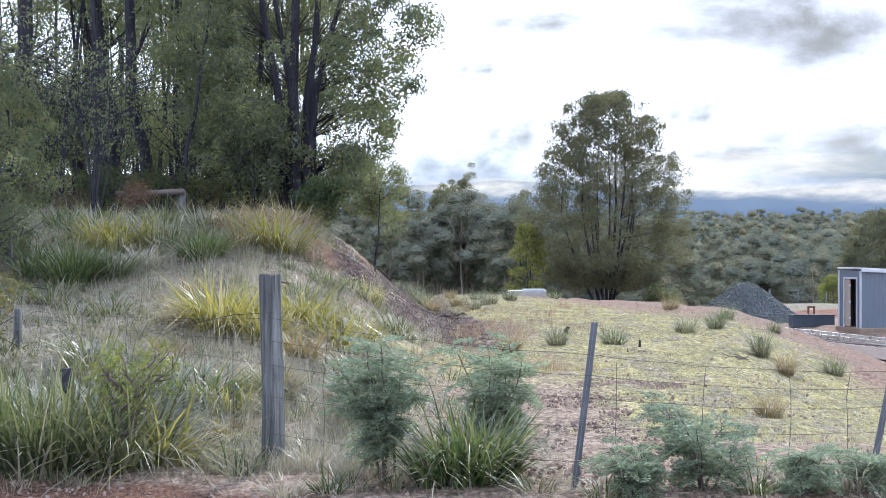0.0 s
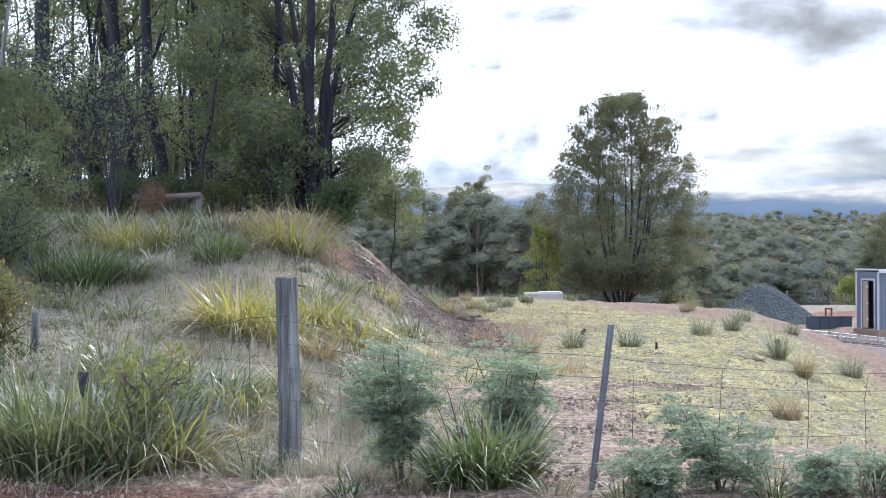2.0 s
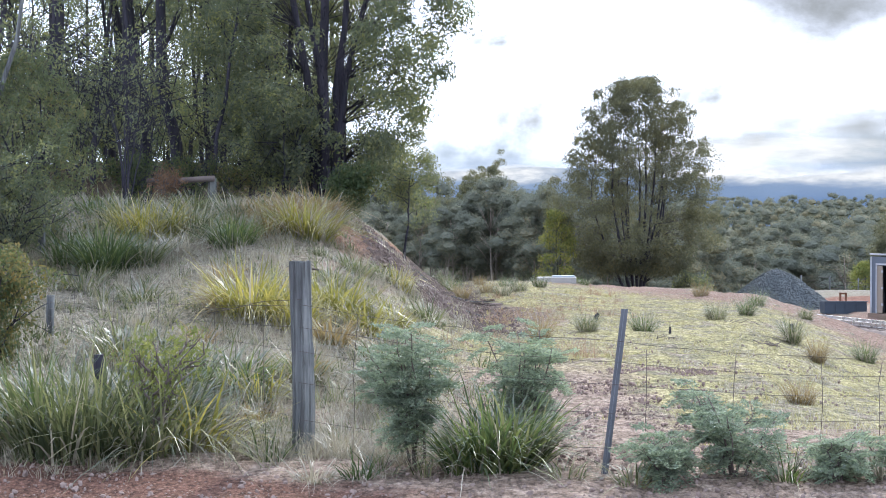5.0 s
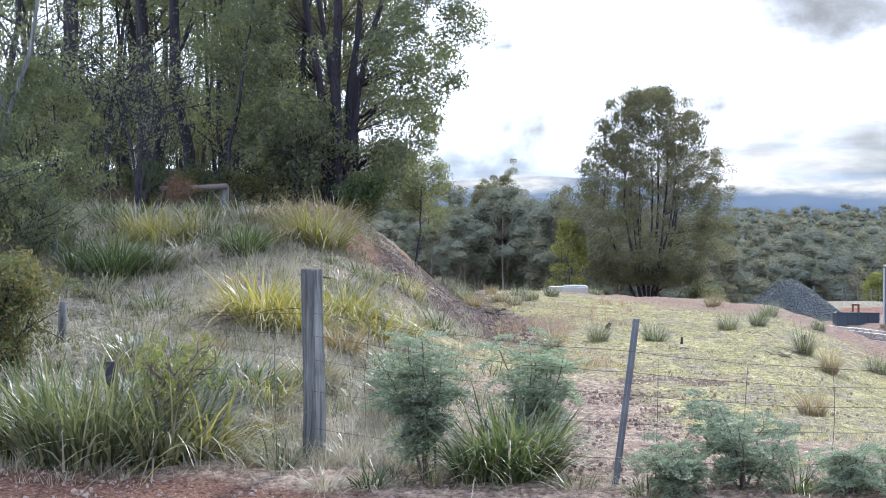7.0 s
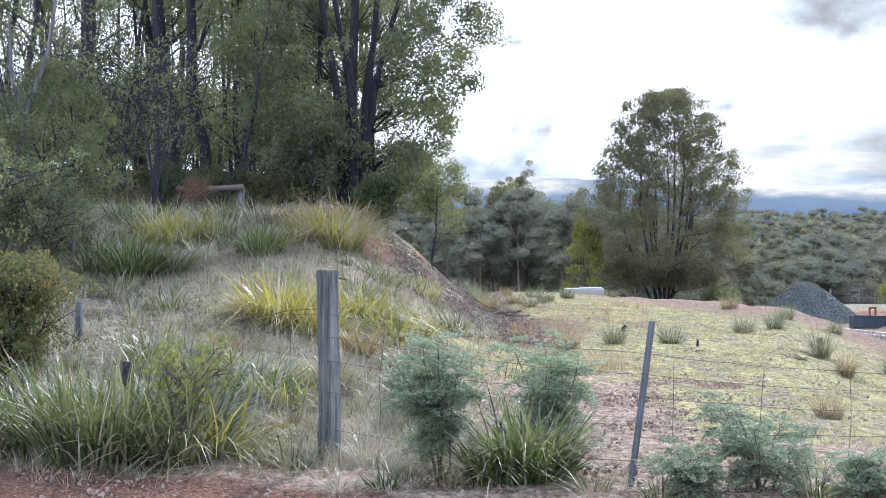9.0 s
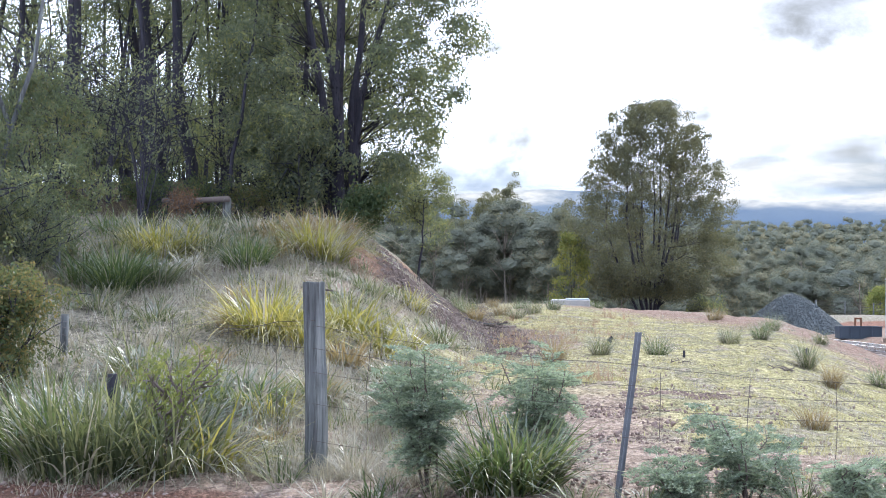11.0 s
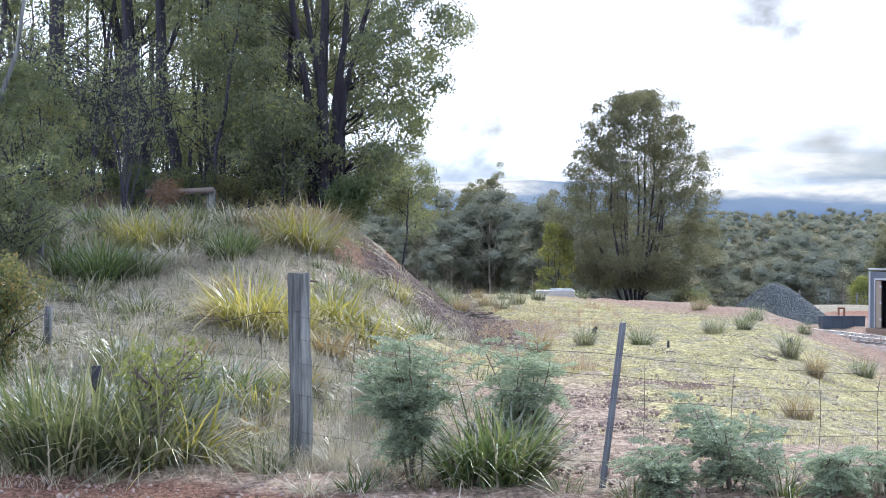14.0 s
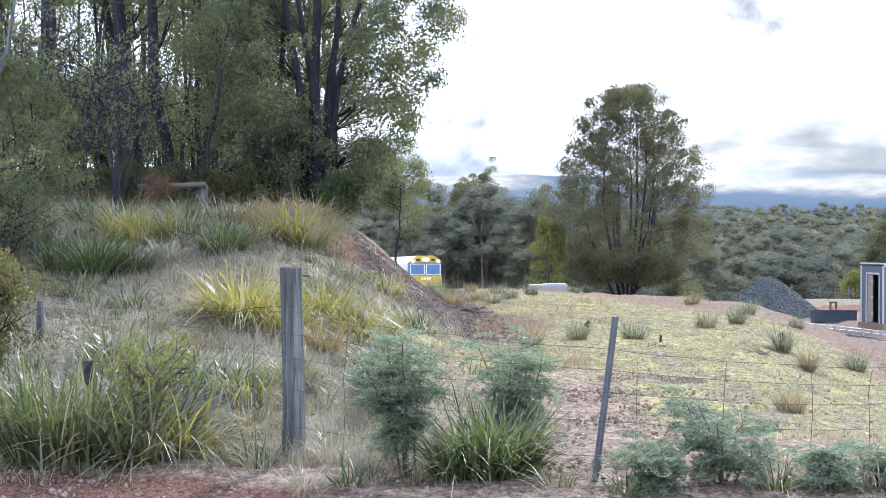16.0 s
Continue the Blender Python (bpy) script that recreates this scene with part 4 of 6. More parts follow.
# ---- locomotive ----
def make_loco():
    """Front at local y = 0, body towards +y, rail tops at z = 0."""
    top = holder("locomotive", 0, 0, 0, "yellow and white diesel locomotive with blue windscreens and lit headlights", "locomotive")
    yel = mat_solid("locomotive_yellow_paint", (0.46, 0.34, 0.05), 0.4, 0, 0.12, 2.0, 0.05)
    wht = mat_solid("locomotive_white_paint", (0.72, 0.72, 0.7), 0.4, 0, 0.1, 2.0, 0.05)
    blk = mat_solid("locomotive_black_running_gear", (0.03, 0.03, 0.032), 0.6, 0, 0.3, 3.0)
    blu = mat_solid("blue_cab_panel", (0.05, 0.14, 0.36), 0.35, 0, 0.15, 2.0, 0.05)
    k = Nodes("blue_windscreen_glass")
    glass = k.principled((0.04, 0.13, 0.32), 0.15, 0, None, 0.6)
    lamp = mat_emit("headlight_glow", (1.0, 0.95, 0.8), 9.0)

    def prism(sec, y0, y1):
        bm = bmesh.new()
        a = [bm.verts.new((x, y0, z)) for x, z in sec]
        b = [bm.verts.new((x, y1, z)) for x, z in sec]
        bm.faces.new(a)
        bm.faces.new(b[::-1])
        for i in range(len(sec)):
            j = (i + 1) % len(sec)
            bm.faces.new((a[i], b[i], b[j], a[j]))
        bmesh.ops.recalc_face_normals(bm, faces=bm.faces)
        return bm

    cab = part("cab", prism([(-1.40, 1.1), (1.40, 1.1), (1.42, 2.95), (1.36, 3.02), (-1.36, 3.02), (-1.42, 2.95)], 0.35, 0.95), blu, top, "blue-painted driver's cab")
    part("cab_brow", prism([(-1.43, 2.98), (1.43, 2.98), (1.38, 3.12), (0.72, 3.58), (-0.72, 3.58), (-1.38, 3.12)], 0.22, 0.75), yel, top, "yellow brow above the windscreens")
    part("nose", box(bmesh.new(), -1.40, 0.05, 0.95, 1.40, 0.6, 1.86, 0.08), yel, top, "yellow nose")
    for x in (-0.70, 0.70):
        ws = part("windscreen", box(bmesh.new(), x - 0.58, 0.30, 2.0, x + 0.58, 0.36, 2.82, 0.02), glass, top, "blue-tinted windscreen")
        fr = bmesh.new()
        for a in ((-0.64, 1.95, 0.64, 2.0), (-0.64, 2.82, 0.64, 2.88), (-0.64, 1.95, -0.58, 2.88), (0.58, 1.95, 0.64, 2.88)):
            box(fr, x + a[0], 0.28, a[1], x + a[2], 0.37, a[3])
        part("window_frame", fr, wht, ws, "pale window surround")
        wp = Tubes(5)
        wp.add([(x, 0.27, 2.0), (x + 0.18, 0.27, 2.6)], [0.012, 0.008])
        wp.link("wiper", blk, ws)
        part("grille", box(bmesh.new(), x * 0.95 - 0.17, 0.19, 3.1, x * 0.95 + 0.17, 0.26, 3.32, 0.02), blk, top, "dark air grille")

    def lamp_part(name, x, z, r, label):
        bm = bmesh.new()
        bmesh.ops.create_cone(bm, cap_ends=True, segments=20, radius1=r, radius2=r, depth=0.08)
        bmesh.ops.rotate(bm, verts=bm.verts, matrix=Matrix.Rotation(math.pi / 2, 3, "X"))
        bmesh.ops.translate(bm, verts=bm.verts, vec=(x, 0.18, z))
        part(name, bm, lamp, top, label)

    for x in (-0.14, 0.14):
        lamp_part("headlight", x, 3.24, 0.12, "lit white headlight")
    for x in (-1.12, 1.12):
        lamp_part("marker_light", x, 3.1, 0.10, "lit white marker light")
    plate = mat_solid("white_plate_paint", (0.8, 0.8, 0.78), 0.5, 0, 0.05, 2.0, 0.05)
    for i in range(4):
        part("plate_bar", box(bmesh.new(), -0.42 + i * 0.23, 0.03, 1.5, -0.26 + i * 0.23, 0.06, 1.72), plate, top)
    part("hood", prism([(-1.38, 1.1), (1.38, 1.1), (1.40, 2.92), (1.36, 3.06), (0.71, 3.54), (-0.71, 3.54), (-1.36, 3.06), (-1.40, 2.92)], 0.97, 17.6), wht, top, "white engine hood")
    part("underframe", box(bmesh.new(), -1.42, 0.1, 0.82, 1.42, 17.8, 1.09, 0.04), blk, top)
    part("cowcatcher", prism([(-1.25, 0.2), (1.25, 0.2), (1.3, 0.8), (-1.3, 0.8)], 0.15, 0.4), yel, top, "yellow cowcatcher")
    part("coupler", box(bmesh.new(), -0.16, -0.35, 0.6, 0.16, 0.2, 0.85, 0.04), blk, top)
    for y0 in (3.4, 13.2):
        bogie = part("bogie", box(bmesh.new(), -1.1, y0 - 2.0, 0.42, 1.1, y0 + 2.0, 0.8, 0.05), blk, top)
        for dy in (-1.5, 0, 1.5):
            for sx in (-0.57, 0.57):
                bm = bmesh.new()
                bmesh.ops.create_cone(bm, cap_ends=True, segments=24, radius1=0.49, radius2=0.46, depth=0.13)
                bmesh.ops.rotate(bm, verts=bm.verts, matrix=Matrix.Rotation(math.pi / 2, 3, "Y"))
                bmesh.ops.translate(bm, verts=bm.verts, vec=(sx, y0 + dy, 0.49))
                part("wheel", bm, blk, bogie)
    for sx in (-1.3, 1.3):
        hr = Tubes(6)
        hr.add([(sx, 0.0, 1.0), (sx, -0.02, 1.9), (sx * 0.92, -0.02, 1.98)], [0.02] * 3)
        hr.link("handrail", wht, top)
    return top


LOCO = make_loco()


# ---- trackside things ----
def make_shed():
    """Local x along the long wall, y along the door wall; origin at the corner nearest the road."""
    x, y = 17.66, 57.5
    z = -1.74
    top = holder("relay_hut", x, y, z, "grey corrugated metal hut with an open timber door", "hut", rz=16.7)
    paint = mat_solid("faded_blue_grey_sheet_metal", (0.115, 0.142, 0.185), 0.55, 0.15, 0.15, 1.5, 0.1)
    trim = mat_solid("pale_grey_trim", (0.42, 0.45, 0.50), 0.55, 0, 0.15, 2.0, 0.1)
    dark = mat_solid("painted_interior_shade", (0.035, 0.035, 0.04), 0.8, 0, 0.3, 2.0)
    L, W, H = 4.6, 1.62, 2.42

    def corr(length, height, pitch=0.19):
        """A corrugated sheet with thickness, along x."""
        n = int(length / pitch) * 4
        v, f = [], []
        for i in range(n + 1):
            a = i / n * length
            d = 0.018 * math.sin(2 * math.pi * a / pitch)
            v += [(a, d, 0), (a, d, height), (a, d + 0.03, 0), (a, d + 0.03, height)]
        for i in range(n):
            q = i * 4
            f += [(q, q + 4, q + 5, q + 1), (q + 2, q + 3, q + 7, q + 6), (q + 1, q + 5, q + 7, q + 3), (q, q + 2, q + 6, q + 4)]
        return v, f

    v, f = corr(L, H)
    link_mesh("wall", v, f, paint, top)
    b = link_mesh("wall", [(p[0], p[1] + W, p[2]) for p in v], f, paint, top)
    part("wall", box(bmesh.new(), L - 0.04, 0.06, 0, L, W - 0.02, H - 0.05), paint, top)
    part("floor_slab", box(bmesh.new(), -0.15, -0.12, -0.7, L + 0.1, W + 0.12, 0.0, 0.02), mat_solid("reddish_concrete_plinth", (0.22, 0.165, 0.13), 0.9, 0, 0.3, 3.0), top, "weathered concrete plinth")
    front = bmesh.new()
    for a in ((0.0, 0.0, 0.28, H), (1.22, 0.0, W, H), (0.28, 2.08, 1.22, H)):
        box(front, -0.05, a[0], a[1], 0.0, a[2], a[3], 0.004)
    part("door_wall", front, paint, top)
    fr = bmesh.new()
    for a in ((0.24, 0.0, 0.31, 2.1), (1.19, 0.0, 1.26, 2.1), (0.24, 2.06, 1.26, 2.14)):
        box(fr, -0.075, a[0], a[1], -0.05, a[2], a[3])
    for yy in (-0.04, W - 0.06):
        box(fr, -0.08, yy, 0.0, -0.03, yy + 0.10, H, 0.01)
    part("door_frame", fr, trim, top, "pale grey corner and door trim")
    # near-black block added behind the opening to paint the hut's inner shade
    part("doorway_shade_block", box(bmesh.new(), 0.5, 0.15, 0, 1.1, 1.45, 2.1, 0.02), dark, top, "dark block standing in for the shade inside the doorway")
    door = part("door", box(bmesh.new(), -0.045, 0.80, 0.03, 0.0, 1.18, 2.04, 0.008), mat_solid("bare_pale_timber", (0.30, 0.26, 0.215), 0.8, 0, 0.35, 4.0, 0.3, (3, 3, 0.3)), top, "bare pale timber door leaf, the other leaf open")
    for zz in (0.35, 1.05, 1.75):
        part("hinge", box(bmesh.new(), -0.07, 0.72, zz, -0.045, 0.86, zz + 0.09, 0.01), trim, door)
    bm = bmesh.new()
    box(bm, -0.1, -0.1, H, L + 0.2, W + 0.05, H + 0.07, 0.02)
    for vv in bm.verts:
        vv.co.z += 0.06 - 0.045 * vv.co.x
    part("roof", bm, trim, top, "pale grey sloping metal roof")
    gut = bmesh.new()
    box(gut, -0.09, -0.12, H - 0.06, L, -0.06, H + 0.06, 0.01)
    for vv in gut.verts:
        vv.co.z += 0.02 - 0.045 * vv.co.x
    part("fascia", gut, trim, top)


make_shed()


def stone_shape(rng, r):
    bm = bmesh.new()
    bmesh.ops.create_icosphere(bm, subdivisions=1, radius=r)
    for v in bm.verts:
        v.co *= rng.uniform(0.65, 1.25)
    vs = np.array([v.co[:] for v in bm.verts])
    fs = np.array([[v.index for v in f.verts] for f in bm.faces])
    bm.free()
    return vs, fs


def stones(name, places, sizes, material, parent, seed):
    """Loose stones joined into one mesh."""
    rng = np.random.default_rng(seed)
    shapes = [stone_shape(rng, 1.0) for _ in range(6)]
    V, F, n = [], [], 0
    for p, r in zip(places, sizes):
        vs, fs = shapes[int(rng.integers(6))]
        e = Euler(rng.uniform(0, 6.28, 3)).to_matrix()
        w = (vs * rng.uniform(0.6, 1.2, 3) * r) @ np.array(e).T + p
        V.append(w)
        F.append(fs + n)
        n += len(vs)
    return link_mesh(name, np.concatenate(V), np.concatenate(F), material, parent)


def make_pile():
    rng = np.random.default_rng(8)
    x, y = 14.85, 67.0
    z = zat(x, y) - 0.05
    top = holder("gravel_pile", x, y, z, "conical heap of blue-grey crushed ballast stone", "gravel pile")

    def prof(a, r):
        R = 2.55 * (1 + 0.08 * math.sin(3 * a + 1) + 0.05 * math.sin(7 * a))
        t = min(1, r / R)
        return 2.28 * (1 - t) ** 0.95 * (1 - 0.10 * math.exp(-(t / 0.15) ** 2)) + 0.10 * noise.noise((math.cos(a) * r * 1.4, math.sin(a) * r * 1.4, 4)) * (1 - t)

    v, f = [], []
    A, R = 56, 22
    for i in range(A):
        for j in range(R + 1):
            a, r = 2 * math.pi * i / A, 2.9 * j / R
            v.append((math.cos(a) * r * 1.1, math.sin(a) * r, prof(a, r) - 0.05))
    for i in range(A):
        for j in range(R):
            q, s = i * (R + 1) + j, ((i + 1) % A) * (R + 1) + j
            f.append((q, q + 1, s + 1, s))
    link_mesh("mound", v, f, M_STONE, top, True)
    pl, sz = [], []
    for _ in range(7000):
        a, r = rng.uniform(0, 2 * math.pi), 2.7 * math.sqrt(rng.uniform(0, 1))
        pl.append((math.cos(a) * r * 1.1, math.sin(a) * r, prof(a, r) - 0.02))
        sz.append(rng.uniform(0.02, 0.05))
    tagged(stones("loose_stone", np.array(pl), sz, M_STONE, top, 4), kind="stuff")


make_pile()


def make_trough():
    x, y = 16.0, 62.3
    z = zat(16.9, y) - 0.1
    top = holder("steel_bin", x, y, z, "low dark blue-grey steel bin beside the track", "steel bin")
    m = mat_solid("dark_blue_steel", (0.055, 0.075, 0.105), 0.6, 0.2, 0.25, 2.0)
    rust = mat_solid("rusty_red_steel", (0.20, 0.085, 0.05), 0.8, 0.1, 0.4, 4.0)
    bm = bmesh.new()
    for a in ((0, 0, 1.9, 0.04), (0, 0.8, 1.9, 0.84), (0, 0.04, 0.04, 0.8), (1.86, 0.04, 1.9, 0.8)):
        box(bm, a[0], a[1], 0, a[2], a[3], 0.55, 0.006)
    part("body", bm, m, top)
    part("base", box(bmesh.new(), 0.04, 0.04, 0.0, 1.86, 0.8, 0.06), m, top)
    rim = bmesh.new()
    box(rim, -0.03, -0.03, 0.53, 1.93, 0.02, 0.58, 0.01)
    part("rim", rim, m, top)
    for xx in (0.45, 0.9, 1.4):
        part("rib", box(bmesh.new(), xx, -0.05, 0.0, xx + 0.06, 0.0, 0.53, 0.01), m, top)
    hk = bmesh.new()
    box(hk, 0.80, 0.5, 0.5, 0.88, 0.58, 0.92, 0.01)
    box(hk, 1.06, 0.5, 0.5, 1.14, 0.58, 0.92, 0.01)
    box(hk, 0.80, 0.5, 0.86, 1.14, 0.58, 0.94, 0.01)
    part("lifting_frame", hk, rust, top, "rusty lifting frame")


make_trough()


def make_slab():
    x, y = 2.25, 47.5
    z = zat(x + 0.7, y)
    top = holder("concrete_slab", x, y, z - 0.03, "low pale concrete culvert slab in the grass", "concrete slab", rz=-4)
    part("slab", box(bmesh.new(), 0, 0, 0, 1.35, 0.9, 0.22, 0.02), M_CONCRETE, top)
    part("lid", box(bmesh.new(), 0.5, 0.15, 0.22, 1.3, 0.75, 0.27, 0.01), mat_solid("blue_grey_lid", (0.3, 0.36, 0.42), 0.7, 0, 0.2, 3.0), top, "bluish lid")


make_slab()


def back_fence():
    """Wire fence on the earth bank behind the siding."""
    top = holder("wire_fence", 19, 88, zat(19, 88), "wire mesh fence on the low earth bank", "fence")
    inv = Matrix.Translation((-19, -88, -zat(19, 88)))
    pts = []
    for i in range(9):
        x, y = 20.6 + i * 1.9, 86.0 + i * 0.4
        z = zat(x, y)
        pts.append((x, y, z))
        tb = Tubes(6)
        tb.add([tuple(inv @ Vector((x, y, z - 0.1))), tuple(inv @ Vector((x, y, z + 1.35)))], [0.05, 0.045])
        tb.link("post", M_WOOD, top)
    for k in range(6):
        tb = Tubes(4)
        tb.add([tuple(inv @ Vector((x, y, z + 0.15 + k * 0.22))) for x, y, z in pts], [0.016] * len(pts))
        tb.link("wire", M_WIRE, top)


back_fence()


# ---- the road fence ----
def make_fence():
    bx, by = -1.235, 9.9
    bz = zat(bx, by)
    top = holder("wire_fence", bx, by, bz, "old wire paddock fence with a split timber post and steel pickets", "fence")
    inv = Matrix.Translation((-bx, -by, -bz))
    rng = np.random.default_rng(2)
    # timber strainer post, split and worn
    n = 14
    v, f = [], []
    hs = np.linspace(-0.2, 1.415 - bz, 26)
    for i, h in enumerate(hs):
        for j in range(n):
            a = 2 * math.pi * j / n
            sx, sy = math.cos(a), math.sin(a)
            q = (abs(sx) ** 4 + abs(sy) ** 4) ** 0.25
            r = 0.077 / q * (1 + 0.12 * noise.noise((sx * 2, sy * 2, h * 1.5)) + 0.09 * noise.noise((sx * 7, sy * 7, h * 1.1)))
            if 0.66 < h < 0.80 and sx > 0.2:
                r *= 1.07
            v.append((sx * r + 0.02 * (h / 1.4) * -0.8 + 0.008 * math.sin(h * 3), sy * r * 0.95, h + (0.012 * rng.uniform(-1, 1) if i == len(hs) - 1 else 0)))
    for i in range(len(hs) - 1):
        for j in range(n):
            f.append((i * n + j, i * n + (j + 1) % n, (i + 1) * n + (j + 1) % n, (i + 1) * n + j))
    f.append(tuple(range((len(hs) - 1) * n, len(hs) * n)))
    post = link_mesh("timber_post", v, f, M_WOOD, top)
    tagged(post, "weathered grey split timber post")
    st = Tubes(5)
    st.add([(0.07, -0.05, 1.36), (0.125, -0.06, 1.355)], [0.007, 0.007])
    st.link("staple", M_WIRE, post)
    # steel pickets: a Y section, leaning
    def picket(x0, y0, z0, x1, y1, z1, label):
        a, b = inv @ Vector((x0, y0, z0)), inv @ Vector((x1, y1, z1))
        bm = bmesh.new()
        sec = [(-0.028, 0.018), (-0.028, 0.008), (-0.006, -0.002), (-0.006, -0.035), (0.006, -0.035), (0.006, -0.002), (0.028, 0.008), (0.028, 0.018), (0.0, 0.008)]
        lo = [bm.verts.new(a + Vector((p * 0.8, q * 0.8, 0))) for p, q in sec]
        hi = [bm.verts.new(b + Vector((p * 0.8, q * 0.8, 0))) for p, q in sec]
        for i in range(len(sec)):
            j = (i + 1) % len(sec)
            bm.faces.new((lo[i], lo[j], hi[j], hi[i]))
        bm.faces.new(hi)
        bmesh.ops.recalc_face_normals(bm, faces=bm.faces)
        part("steel_picket", bm, M_STEEL, top, label)

    picket(0.86, 9.2, -0.25, 1.025, 9.2, 1.105, "blue-grey steel picket leaning along the fence")
    picket(2.92, 9.45, -0.25, 3.13, 9.45, 0.82, "blue-grey steel picket leaning along the fence")
    tb = Tubes(8)
    tb.add([tuple(inv @ Vector((-4.38, 14.0, zat(-4.38, 14.0) - 0.1))), tuple(inv @ Vector((-4.36, 14.0, zat(-4.38, 14) + 0.42)))], [0.045, 0.04])
    tagged(tb.link("stake", M_WOOD, top), "thin grey timber stake")
    # strands, sagging, from stake to post to pickets
    heights = [1.10, 0.94, 0.77, 0.54, 0.27]
    for k, h in enumerate(heights):
        P = [Vector((-4.37, 13.93, zat(-4.38, 14.0) + 0.02 + h * 0.36)), Vector((bx, by - 0.09, bz + h)),
             Vector((0.88 + 0.12 * h, 9.16, h * 0.86 - 0.06)), Vector((2.97 + 0.15 * h, 9.41, h * 0.74 - 0.06)), Vector((5.2, 9.5, h * 0.76 - 0.1))]
        pts = []
        for a, b in zip(P, P[1:]):
            for i in range(12):
                t = i / 12
                p = a.lerp(b, t)
                p.z -= (0.035 + 0.02 * rng.uniform(-1, 1) * 0.2) * 4 * t * (1 - t)
                p += Vector(rng.normal(0, 0.003, 3))
                pts.append(tuple(inv @ p))
        pts.append(tuple(inv @ P[-1]))
        w = Tubes(4)
        w.add(pts, [0.0021] * len(pts))
        w.link("wire", M_WIRE, top)
    # uprights of the netting
    for x in (-3.95, -3.35, -2.75, -2.1, -1.6, -0.85, -0.5, 1.15, 1.75, 2.35, 2.75, 3.4):
        if x < bx:
            t = (bx - x) / (4.37 + bx)
            y, z = by + (13.93 - by) * t, bz + (zat(-4.38, 14) + 0.1) * t
            sc = 1 - 0.52 * t
        else:
            t = min(1, (x - bx) / 2.1)
            y, z, sc = by - 0.74 * t + max(0, x - 0.9) * 0.1, bz - 0.06 * t, 1 - 0.14 * t - 0.12 * max(0, min(1, (x - 0.9) / 2))
        w = Tubes(4)
        w.add([tuple(inv @ Vector((x + 0.02 * i / 5 + rng.normal(0, 0.008), y - 0.03, z + 0.05 + (1.0 * sc) * i / 5))) for i in range(6)], [0.0022] * 6)
        w.link("dropper", M_WIRE, top)
    # two loose wire ends twisted round the post
    for a in ((-0.75, 0.25, 1.02), (-0.8, 0.35, 1.06)):
        w = Tubes(4)
        w.add([(0, -0.085, 1.14), (-0.3, 0.05, 1.12), (-0.55, 0.15, 1.06), a], [0.0028] * 4)
        w.link("loose_wire", M_WIRE, top)


make_fence()


def log_barrier():
    y = 24.6
    top = holder("log_barrier", -4.75, y, zat(-4.75, y), "low grey timber rail barrier on top of the bank", "barrier")
    z0 = zat(-4.75, y)
    tb = Tubes(9)
    tb.add([(-1.15, 0, 2.6 - z0), (-0.5, 0, 2.61 - z0), (0.08, 0, 2.64 - z0)], [0.045, 0.05, 0.055])
    tb.link("rail", M_TWIG, top)
    part("post", box(bmesh.new(), -0.06, 0.06, -0.2, 0.08, 0.2, 2.66 - z0, 0.015), M_WOOD, top)


log_barrier()

